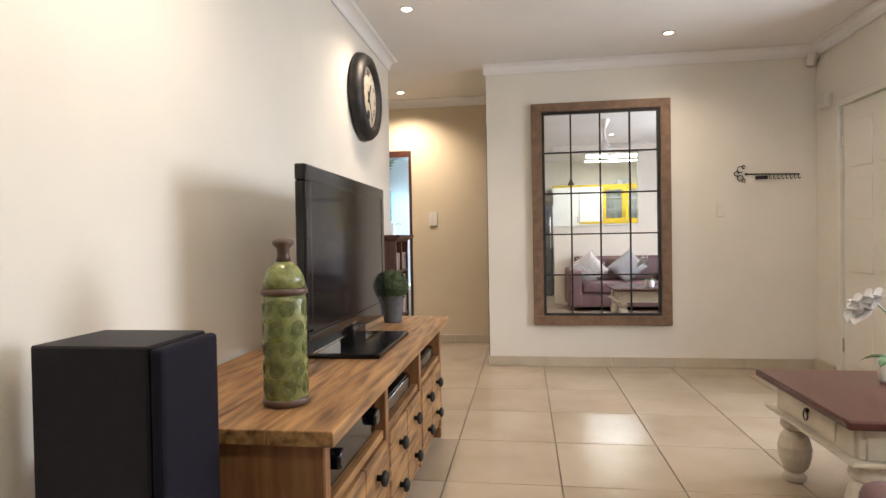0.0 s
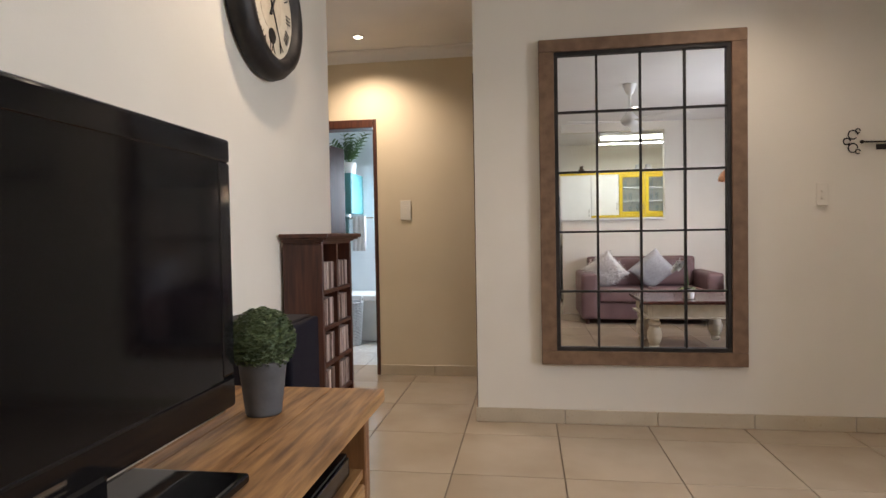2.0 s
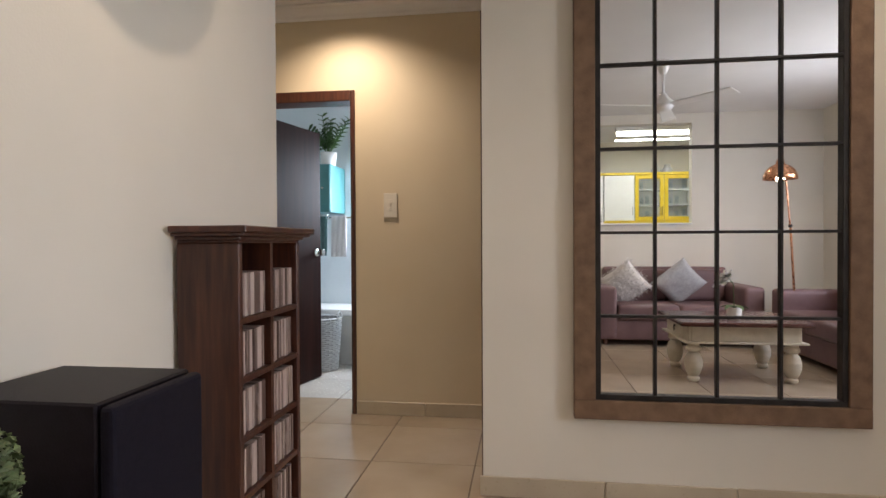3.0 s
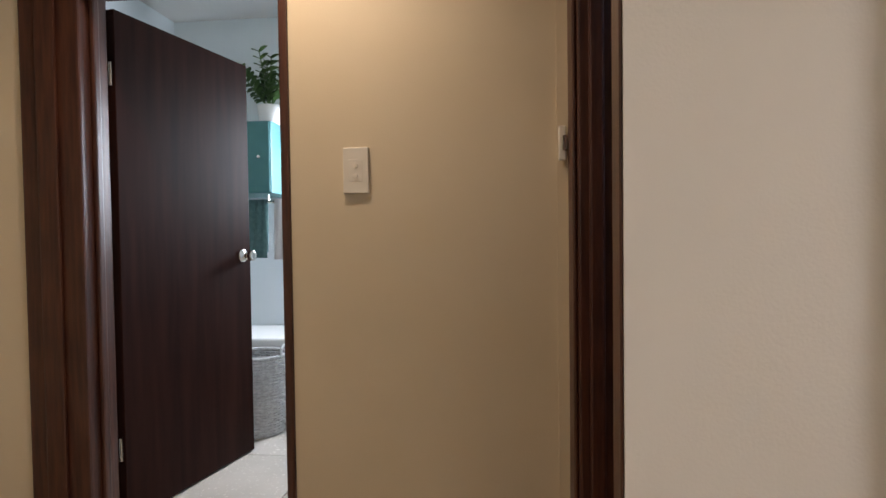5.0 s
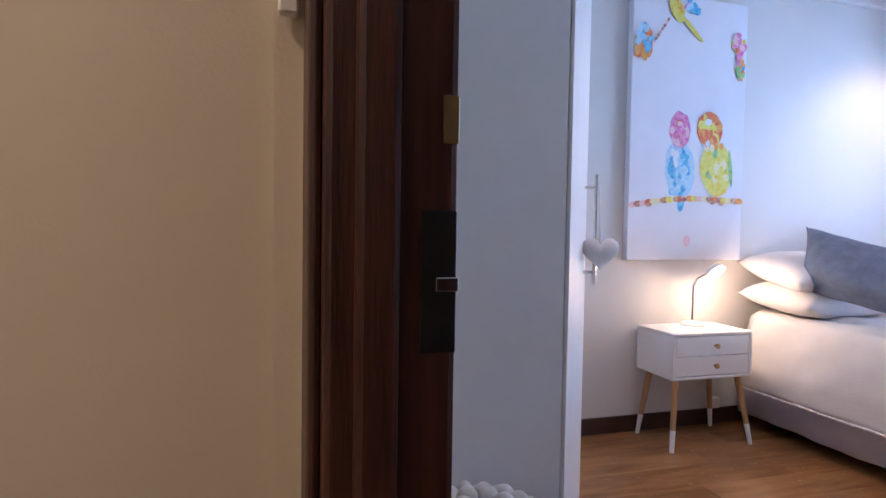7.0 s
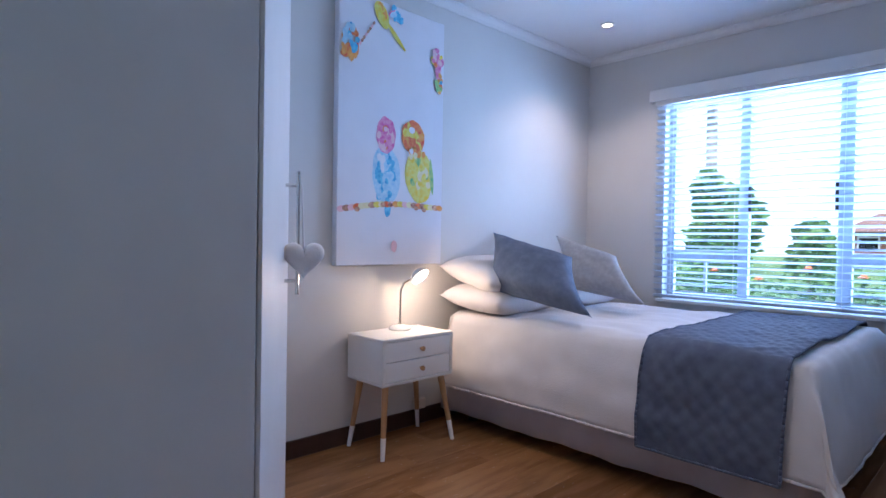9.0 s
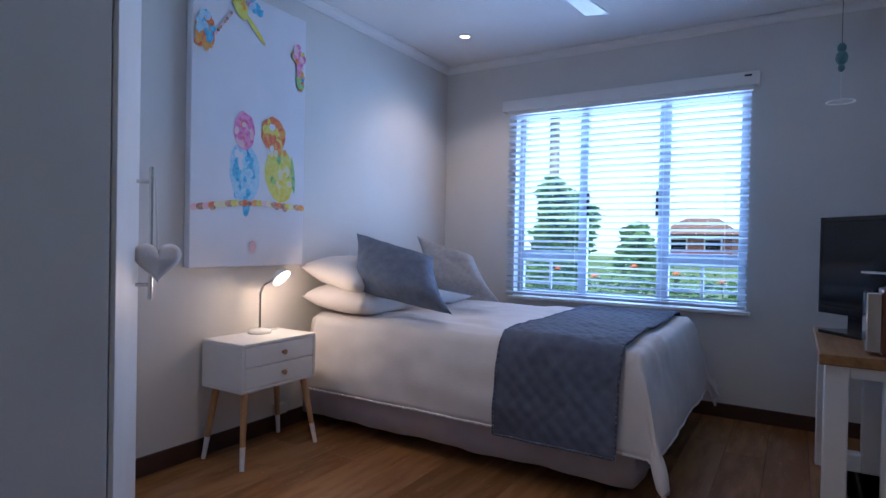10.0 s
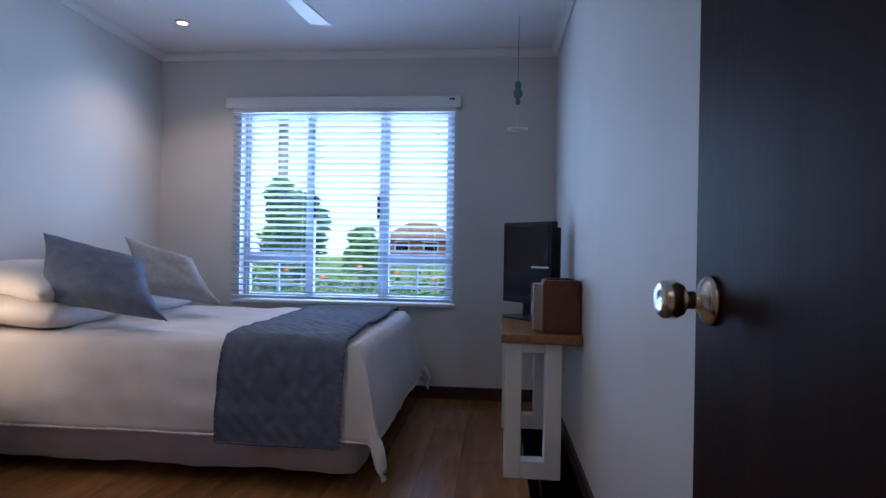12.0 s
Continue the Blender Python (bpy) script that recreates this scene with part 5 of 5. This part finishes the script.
# the branch they sit on
for k in range(22):
    u = k / 21
    rng = random.Random(300 + k)
    blot(("red", "pale_yellow", "orange", "brown", "pale_pink", "yellow")[rng.randrange(6)], 1.83 + u * 0.69, 1.236 + 0.05 * math.sin(math.pi * min(1, u * 1.25) * 0.62) - 0.012 * u, 0.026, 0.017, 10 - 20 * u, 300 + k, 12)
for x, z in ((1.93, 1.238), (2.10, 1.27), (2.15, 1.272), (2.34, 1.262), (2.40, 1.255)):
    blot("brown", x, z, 0.018, 0.013, 0, int(x * 100), 9)
# the birds higher up
plumage(1.875, 2.10, 0.05, 0.085, 0, ("blue", "blue", "orange", "yellow", "red", "pale_blue"), 22, 0.022, 400)
plumage(1.86, 2.04, 0.04, 0.04, 0, ("orange", "red"), 8, 0.022, 430)
for k in range(8):
    blot("brown" if k % 3 else "pale_pink", 1.935 + k * 0.0125, 2.10 + k * 0.018, 0.012, 0.008, 55, 440 + k, 8)
blot("yellow", 2.075, 2.285, 0.04, 0.075, 26, 81)
plumage(2.075, 2.285, 0.035, 0.065, 26, ("yellow", "orange", "yellow"), 10, 0.018, 450)
blot("yellow", 2.17, 2.195, 0.013, 0.10, 47, 82)
plumage(2.165, 2.315, 0.055, 0.03, -35, ("blue", "blue", "pale_blue", "pink"), 12, 0.018, 470)
plumage(2.485, 2.12, 0.042, 0.085, 8, ("pink", "red", "pale_pink", "pink", "yellow"), 20, 0.02, 500)
plumage(2.50, 2.01, 0.03, 0.06, 10, ("red", "yellow", "orange", "green", "blue"), 14, 0.017, 530)
# small reflected glow low on the canvas, painted as a pale pink spot
blot("pale_pink", 2.178, 1.045, 0.022, 0.032, 0, 560)

# bed
t = thing("double_bed", (3.27, 7.4, 0), "double bed base with a pale lilac valance", "bed")
X0, X1, Y0, Y1, TOP = 2.60, 3.95, 6.385, 8.315, 0.655
part("mattress", box(X0 + 0.03, X1 - 0.03, Y0 + 0.03, Y1, 0.33, TOP - 0.02, 0.05, 4), SHEET, t)
part("base", box(X0 + 0.05, X1 - 0.05, Y0 + 0.05, Y1, 0.10, 0.33, 0.01, 1), VALAN, t)
b = bmesh.new()
prev = None
outline = [(X0 + 0.01, Y1 - (Y1 - Y0 - 0.01) * k / 60) for k in range(61)] + [(X0 + 0.01 + (X1 - X0 - 0.02) * k / 44, Y0 + 0.01) for k in range(1, 45)] + [(X1 - 0.01, Y0 + 0.01 + (Y1 - Y0 - 0.01) * k / 60) for k in range(1, 61)]
for k, (x, y) in enumerate(outline):
    wob = 0.006 * math.sin(k * 0.9) + 0.006 * math.sin(k * 0.37)
    nx, ny = (-1, 0) if k <= 60 else ((0, -1) if k <= 104 else (1, 0))
    row = [b.verts.new((x, y, 0.36)), b.verts.new((x + nx * (0.01 + wob * 0.5), y + ny * (0.01 + wob * 0.5), 0.22)), b.verts.new((x + nx * (0.02 + wob), y + ny * (0.02 + wob), 0.068 + 0.003 * math.sin(k * 0.3)))]
    if prev:
        for q in range(2):
            b.faces.new((prev[q], prev[q + 1], row[q + 1], row[q]))
    prev = row
o = part("valance", b, VALAN, t, "pale lilac pleated valance", smooth=True)
o.modifiers.new("thickness", "SOLIDIFY").thickness = 0.004
for x in (X0 + 0.12, X1 - 0.12):
    for y in (Y0 + 0.12, Y1 - 0.15):
        part("foot", rod((x, y, 0), (x, y, 0.10), 0.03), BLACKM, t)


def drape(u, v, off, seed, wr=1.0):
    """Where a cloth point lies; u over the width, v over the length from the foot, both negative where it hangs."""
    W = X1 - X0
    r = 0.05
    hang_u = -u if u < 0 else (u - W if u > W else 0)
    hang_v = -v if v < 0 else 0
    x = X0 + min(max(u, 0), W)
    y = Y0 + max(v, 0)
    h = hang_u + hang_v
    z = TOP - h
    if hang_u:
        z += r * math.exp(-hang_u / r) - r
        x += (-1 if u < 0 else 1) * (0.03 + 0.05 * min(1, hang_u / 0.25) - 0.03 * math.exp(-hang_u / 0.03))
    if hang_v:
        z += r * math.exp(-hang_v / r) - r
        y -= 0.03 + 0.06 * min(1, hang_v / 0.3) - 0.03 * math.exp(-hang_v / 0.03)
    if hang_u and hang_v:
        z = TOP - max(hang_u, hang_v) - 0.35 * min(hang_u, hang_v) - r
        x += (-1 if u < 0 else 1) * 0.05 * min(1, hang_v * 3)
        y -= 0.05 * min(1, hang_u * 3)
    edge = min(1, max(0, min(u, W - u)) / 0.1) * min(1, max(0, v) / 0.1) if not h else 0
    z -= (1 - edge) * 0.012 if not h else 0
    nz = noise.noise(Vector((x * 3 + seed, y * 3, z * 3))) * 0.016 + noise.noise(Vector((x * 9, y * 7 + seed, z * 9))) * 0.010
    p = Vector((x, y, z))
    nrm = Vector(((-1 if u < 0 else 1) if hang_u else 0, -1 if hang_v else 0, 0 if h else 1)).normalized()
    return p + nrm * (off + nz * wr), nrm


def cloth(name, u0, u1, v0, v1, off, material, label, category, nu, nv, seed, edge, quilt=0.0, thick=0.02):
    b = bmesh.new()
    grid = []
    for i in range(nu + 1):
        line = []
        for j in range(nv + 1):
            u, v = u0 + (u1 - u0) * i / nu, v0 + (v1 - v0) * j / nv
            p, nrm = drape(u, v, off, seed, 1.0)
            if quilt:
                p += nrm * quilt * (abs(math.sin((u + v) * math.pi / 0.075)) ** 0.5 * abs(math.sin((u - v) * math.pi / 0.075)) ** 0.5)
            if u in (u0, u1) or v in (v0, v1):
                p.z += 0.005 * noise.noise(Vector((u * 4, v * 4, seed)))
            line.append(b.verts.new(p))
        grid.append(line)
    for i in range(nu):
        for j in range(nv):
            b.faces.new((grid[i][j], grid[i + 1][j], grid[i + 1][j + 1], grid[i][j + 1]))
    grid = [[v.co.copy() for v in line] for line in grid]
    o = solid(name, b, material, label, category, smooth=True)
    mod = o.modifiers.new("thickness", "SOLIDIFY")
    mod.thickness, mod.offset = thick, -1.0
    rim = [grid[i][0] for i in range(0, nu + 1, 2)] + [grid[nu][j] for j in range(0, nv + 1, 2)] + [grid[i][nv] for i in range(nu, -1, -2)] + [grid[0][j] for j in range(nv, -1, -2)]
    part(edge, tube([q for q in rim], 0.006, 6), material, o, smooth=True)
    return o


cloth("duvet", -0.37, X1 - X0 + 0.34, -0.39, 1.83, 0.006, SHEET, "white cotton duvet hanging over the bed's sides", "duvet", 80, 84, 3.0, "hem", thick=0.018)
cloth("quilted_runner", -0.395, X1 - X0 + 0.36, 0.06, 0.62, 0.026, QUILT, "slate blue quilted runner across the bed's foot", "bed runner", 190, 64, 3.0, "binding", quilt=0.006, thick=0.01)


def lay_pillow(name, c, w, h, d, turn, tilt, material, label, seed):
    return solid(name, pillow_mesh(w, h, d, pose(*c, 0, 0, turn) @ pose(0, 0, 0, tilt, 0, 0), seed, 0.05), material, label, "pillow", "bed pillows", smooth=True)


lay_pillow("bed_pillow", (2.88, 8.07, 0.745), 0.68, 0.46, 0.17, 2, 4, SHEET, "plump white pillow at the bed head", 1)
lay_pillow("bed_pillow", (2.88, 8.08, 0.885), 0.68, 0.46, 0.17, -3, 12, SHEET, "plump white pillow stacked on another", 2)
lay_pillow("bed_pillow", (3.62, 8.07, 0.745), 0.62, 0.46, 0.17, 0, 4, SHEET, "plump white pillow at the bed head", 3)
lay_pillow("bed_pillow", (3.62, 8.08, 0.885), 0.62, 0.46, 0.17, 2, 12, SHEET, "plump white pillow stacked on another", 4)


def lean_cushion(corners, d, material, label, seed):
    """A stuffed square cushion between its four corners: upper back, lower back, lower front, upper front."""
    a, b0, c, e = [Vector(q) for q in corners]
    n = (c - a).cross(e - b0).normalized()
    b = pillow_mesh(2, 2, 2, Matrix.Identity(4), seed, 0.13)
    for v in b.verts:
        u, w, k = (v.co.x + 1) / 2, (v.co.y + 1) / 2, v.co.z
        v.co = (b0 * (1 - u) + c * u) * (1 - w) + (a * (1 - u) + e * u) * w + n * k * d / 2
    return solid("scatter_cushion", b, material, label, "cushion", "bed cushions", smooth=True)


lean_cushion(((2.80, 8.10, 1.135), (2.63, 8.0, 0.80), (2.66, 7.33, 0.715), (2.89, 7.60, 1.0)), 0.20, BLUEC, "blue-grey linen cushion leaning on the pillows", 5)
lean_cushion(((3.49, 8.13, 1.13), (3.27, 7.90, 0.79), (3.41, 7.42, 0.712), (3.47, 7.66, 1.0)), 0.19, GREYC, "pale grey linen cushion leaning on the pillows", 6)

# window with its frame, sill and blind
t = tagged(thing("window_1", (4.28, 6.9, 0.69), "white steel window in three panes with an open side light", "window"), kind="structure")
WX0, WX1 = 4.285, 4.325
for p in ((6.10, 6.15, 0.69, 2.10), (7.65, 7.70, 0.69, 2.10), (6.15, 7.65, 0.69, 0.73), (6.15, 7.65, 2.06, 2.10), (6.575, 6.655, 0.73, 2.06), (7.15, 7.215, 0.73, 2.06)):
    part("window_frame", box(WX0, WX1, p[0], p[1], p[2], p[3], 0.004, 1), ALU, t)
for y0, y1 in ((6.15, 6.575), (7.215, 7.65)):
    part("transom", box(WX0, WX1, y0, y1, 0.955, 1.045, 0.004, 1), ALU, t)
    part("glazing_bar", box(WX0 + 0.01, WX1 - 0.01, (y0 + y1) / 2 - 0.009, (y0 + y1) / 2 + 0.009, 0.73, 0.955), ALU, t)
for y0, y1, z0, z1 in ((6.15, 6.575, 1.045, 2.06), (6.655, 7.15, 0.73, 2.06), (7.215, 7.65, 1.045, 2.06), (6.15, 6.575, 0.73, 0.955), (7.215, 7.65, 0.73, 0.955)):
    part("pane", box(4.303, 4.307, y0, y1, z0, z1), GLASS, t).visible_shadow = False
for y in (6.66, 7.145):
    part("window_stay", rod((4.28, y, 1.30), (4.275, y, 1.48), 0.01), BLACKM, t)
for z in (0.80, 0.875):
    for y0, y1 in ((6.15, 6.575), (7.215, 7.65)):
        part("burglar_bar", rod((4.34, y0, z), (4.34, y1, z), 0.005), ALU, t)
part("window_sill", box(4.17, 4.285, 6.07, 7.73, 0.665, 0.688, 0.004, 1), WHITE, t)

t = thing("venetian_blind", (4.2, 6.9, 0.72), "white venetian blind with open slats and a valance", "blind")
part("valance", box(4.15, 4.165, 6.045, 7.80, 2.105, 2.19, 0.004, 1), WHITE, t)
part("valance_return", box(4.165, 4.209, 6.045, 6.06, 2.105, 2.19), WHITE, t)
part("valance_return", box(4.165, 4.209, 7.785, 7.80, 2.105, 2.19), WHITE, t)
part("valance_bracket", box(4.1485, 4.1505, 6.09, 6.13, 2.16, 2.172), BLACKM, t)
part("head_rail", box(4.17, 4.205, 6.08, 7.76, 2.08, 2.12, 0.003, 1), WHITE, t)
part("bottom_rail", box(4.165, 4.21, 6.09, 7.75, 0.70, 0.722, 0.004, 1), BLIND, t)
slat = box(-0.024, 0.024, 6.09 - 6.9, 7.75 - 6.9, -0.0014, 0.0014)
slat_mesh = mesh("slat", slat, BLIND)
for k in range(30):
    z = 0.752 + k * 0.045
    o = new("slat", slat_mesh)
    o.parent = t
    o.matrix_basis = pose(-0.012, 0, z - 0.72, 0, 15, 0)
for y in (6.22, 6.6, 7.2, 7.62):
    part("ladder_cord", rod((4.163, y, 0.71), (4.163, y, 2.09), 0.0016, seg=6), WHITE, t)

# desk with its things
t = thing("narrow_desk", (3.2, 5.55, 0), "narrow desk with white loop legs and an oak plank top", "desk")
DX0, DX1, EY0, EY1 = 2.80, 3.66, 5.45, 5.745
part("desk_top", box(DX0 - 0.02, DX1 + 0.02, 5.366, EY1, 0.645, 0.688, 0.006, 2), mat("honey_oak_plank", (0.22, 0.10, 0.035), (0.36, 0.19, 0.075), 4, 0.4, bump=0.2, bscale=25, stretch=(1, 8, 8)), t)
for x in (DX0, DX1 - 0.08):
    f = part("leg_frame", box(x, x + 0.08, EY0 + 0.006, EY0 + 0.086, 0, 0.645, 0.004, 1), WHITE, t)
    part("leg_post", box(x, x + 0.08, EY1 - 0.10, EY1 - 0.02, 0, 0.645, 0.004, 1), WHITE, f)
    part("leg_rail", box(x + 0.001, x + 0.079, EY0 + 0.086, EY1 - 0.10, 0.0, 0.085, 0.004, 1), WHITE, f)
    part("leg_rail", box(x + 0.001, x + 0.079, EY0 + 0.086, EY1 - 0.10, 0.60, 0.645, 0.004, 1), WHITE, f)
t = thing("desk_monitor", (3.5, 5.58, 0.688), "small black flat television on the desk", "monitor")
for n_, p, mm in (("case", (-0.20, 0.20, -0.02, 0.03, 0.78, 1.25), BLACKP), ("screen", (-0.18, 0.18, 0.0295, 0.032, 0.82, 1.23), BLACKS), ("back_shell", (-0.17, 0.17, -0.08, -0.0205, 0.82, 1.22), BLACKP), ("neck", (-0.04, 0.04, -0.015, 0.015, 0.70, 0.80), BLACKP), ("stand_base", (-0.13, 0.13, -0.08, 0.09, 0.689, 0.705), BLACKP), ("silver_strip", (-0.19, -0.05, 0.032, 0.04, 0.985, 0.998), CHROME)):
    b = box(*p, 0.003, 1)
    b.transform(Matrix.Translation((3.42, 5.58, 0)) @ Matrix.Rotation(radians(40), 4, "Z"))
    part(n_, b, mm, t)
t = thing("wooden_radio", (3.08, 5.56, 0.688), "red-brown wooden radio with a silver front", "radio")
part("case", box(2.84, 3.0, 5.37, 5.545, 0.69, 0.945, 0.008, 2), BROWNB, t)
part("front_panel", box(2.845, 2.995, 5.5455, 5.595, 0.70, 0.93, 0.004, 1), CHROME, t, "silver speaker front")
part("aerial_plate", box(2.87, 2.97, 5.40, 5.53, 0.946, 0.952, 0.002, 1), BLACKM, t)

# hanging mobile
t = thing("hanging_mobile", (3.6, 5.66, 1.80), "small glass wind chime hanging from the ceiling", "wind chime")
part("chain", rod((3.6, 5.66, 2.12), (3.6, 5.66, BCEIL), 0.0015, seg=6), BLACKM, t)
for z, r in ((2.10, 0.02), (2.05, 0.028), (2.0, 0.016)):
    part("bead", ball((3.6, 5.66, z), r, r, r * 1.3, 10), TOWELT, t, smooth=True)
part("cord", rod((3.6, 5.66, 1.83), (3.6, 5.66, 2.0), 0.001, seg=6), WHITE, t)
part("ring", tube([Vector((3.6 + 0.06 * math.cos(q * math.tau / 20), 5.66 + 0.06 * math.sin(q * math.tau / 20), 1.83)) for q in range(21)], 0.004, 6), WHITE, t)

# ---- outside ----
def leaf_cloud(blobs, n, size, seed):
    rng = random.Random(seed)
    verts, faces = [], []
    for _ in range(n):
        c, r = rng.choice(blobs)
        d = Vector((rng.gauss(0, 1), rng.gauss(0, 1), rng.gauss(0, 1))).normalized()
        p = Vector(c) + Vector((d.x * r[0], d.y * r[1], d.z * r[2])) * rng.uniform(0.6, 1.08)
        q = Vector((rng.gauss(0, 1), rng.gauss(0, 1), rng.gauss(0, 1))).to_track_quat("Z", "Y").to_matrix()
        s = size * rng.uniform(0.5, 1.3)
        k = len(verts)
        verts += [p + q @ Vector(o) * s for o in ((-.6, 0, 0), (0, -.3, .1), (.6, 0, 0), (0, .3, .1))]
        faces.append((k, k + 1, k + 2, k + 3))
    me = bpy.data.meshes.new("leaves")
    me.from_pydata(verts, [], faces)
    b = bmesh.new()
    b.from_mesh(me)
    bpy.data.meshes.remove(me)
    return b


def tree(x, y, h, r, label, seed, n=2600, size=0.16, low=0.35):
    rng = random.Random(seed)
    t = thing("garden_tree", (x, y, -0.16), label, "tree", "garden trees")
    b = rod((x, y, -0.17), (x + 0.05, y, h * 0.6), 0.07 + h * 0.012, 0.03, 10)
    for k in range(6):
        a = k * 1.05
        rod((x + 0.03, y, h * (0.25 + 0.05 * k)), (x + math.cos(a) * r * 0.6, y + math.sin(a) * r * 0.6, h * (0.45 + 0.06 * k)), 0.03, 0.01, 6, bm=b)
    part("trunk", b, BARK, t)
    blobs = []
    for k in range(9):
        u = low + (1 - low) * k / 8
        w = r * (0.55 + 0.45 * math.sin(math.pi * min(1, u * 0.9 + 0.1)))
        blobs.append(((x + rng.uniform(-.18, .18) * r, y + rng.uniform(-.18, .18) * r, h * u), (w * 0.75, w * 0.75, h * 0.13)))
    part("crown", leaf_cloud(blobs, n, size, seed), HEDGE, t)


tree(6.9, 8.35, 1.7, 0.42, "dense green conifer-shaped shrub near the window", 1, 5000, 0.09, 0.1)
tree(11.0, 8.35, 1.35, 0.5, "small rounded garden tree on the lawn", 2, 2600, 0.13, 0.55)
tree(26, 15, 3.2, 2.0, "broad green tree beside the far house", 5, 2500, 0.35, 0.3)
blobs = [((6.6 + 0.3 * math.sin(k), 4.5 + k * 0.33, 0.36 + 0.07 * math.sin(k * 1.7)), (0.42, 0.34, 0.48)) for k in range(20)]
tagged(solid("flower_hedge", leaf_cloud(blobs, 9000, 0.075, 7), HEDGE, "low leafy green hedge under the window", "hedge"), kind="stuff")
t = thing("distant_house", (48, 12, -0.16), "low brick house with a brown pitched roof", "house")
part("wall", box(45, 51, 9.7, 14.4, -0.17, 2.0), BRICK, t)
b = prism([(0, 0), (1, 0), (1, 1), (0, 1)], 0, 1)
for v in b.verts:
    top = v.co.z > 0.5
    v.co = Vector((48.0 if top else (44.5 if v.co.x < 0.5 else 51.5), (10.9 if v.co.y < 0.5 else 13.2) if top else (9.3 if v.co.y < 0.5 else 14.8), 3.3 if top else 2.0))
part("roof", b, ROOF, t)
for y in (10.3, 12.6):
    w = part("window", box(44.95, 45.0, y, y + 1.2, 0.8, 1.7), WHITE, t)
    part("pane", box(44.93, 44.95, y + 0.1, y + 1.1, 0.9, 1.6), BLACKS, w)

t = thing("tall_palm", (9.0, 9.2, -0.16), "tall pale-barked garden palm behind the shrub", "tree")
part("trunk", rod((9.0, 9.2, -0.17), (9.08, 9.25, 4.6), 0.10, 0.07, 12), PALMB, t)
for k in range(14):
    b = bmesh.new()
    a = k * 2.4
    for j in range(5):
        blade((9.08 + 0.25 * j * math.cos(a), 9.25 + 0.25 * j * math.sin(a), 4.5 + 0.25 * math.sin(j * 0.7)), (math.cos(a + 0.5 * (-1) ** j), math.sin(a + 0.5 * (-1) ** j), 0.2), 0.7, 0.12, 0.35, b)
    part("frond", b, HEDGE, t)
for k in range(7):
    y = 5.6 + k * 0.42
    z = 0.80 + 0.07 * math.sin(k * 2.1)
    t = thing("red_blossom", (6.3, y, z), "small red flower on the hedge", "flower", "hedge flowers")
    b = bmesh.new()
    for j in range(6):
        blade((6.3, y, z), (math.cos(j * 1.05) * 0.7 - 0.5, math.sin(j * 1.05), 0.4), 0.05, 0.045, 0.01, b)
    part("petals", b, INK["red"], t)
    part("stalk", rod((6.45, y, z - 0.25), (6.3, y, z), 0.004, seg=6), LEAF, t)

SKYG = glow("bright_hazy_sky", (0.78, 0.91, 1.0), 0.5)
structure("backdrop", box(85, 85.5, -70, 110, -1, 60), SKYG, "bright hazy sky beyond the garden")

# ---- floor pieces ----
tile_mesh = mesh("tile", box(-0.2597, 0.2597, -0.2722, 0.2722, -0.008, 0.0, 0.0015, 1), TILE)
btile_mesh = mesh("tile", box(-0.2597, 0.2597, -0.2722, 0.2722, -0.008, 0.0, 0.0015, 1), BTILE)
for i in range(-6, 7):
    for j in range(-10, 9):
        x, y = 0.463 + 0.525 * (i + 0.5), 3.965 + 0.55 * (j + 0.5)
        if not (-2.7 < x < 3.8 and -1.5 < y < 8.4) or (x > 0.3 and y > 5.5):
            continue
        if x < -1.1 and y < 4.6:
            continue
        bath = y > 6.44
        parent = floor_bath if bath else floor
        o = new("tile", btile_mesh if bath else tile_mesh)
        o.parent = parent
        o.location = Vector((x, y, 0)) - BASE[parent]
plank_rng = random.Random(12)
for r in range(16):
    y = 5.365 + r * 0.192
    x = 0.06 - plank_rng.uniform(0, 1.0)
    while x < 4.3:
        x0, x1 = max(x, 0.052), min(x + 1.2, 4.30)
        if x1 - x0 > 0.03:
            o = new("plank", mesh("plank", box(-(x1 - x0) / 2 + 0.0006, (x1 - x0) / 2 - 0.0006, -0.0955, 0.0955, -0.008, 0.0, 0.0008, 1), PLANK))
            o.parent = floor_bed
            o.location = Vector(((x0 + x1) / 2, y + 0.096, 0)) - BASE[floor_bed]
        x += 1.2
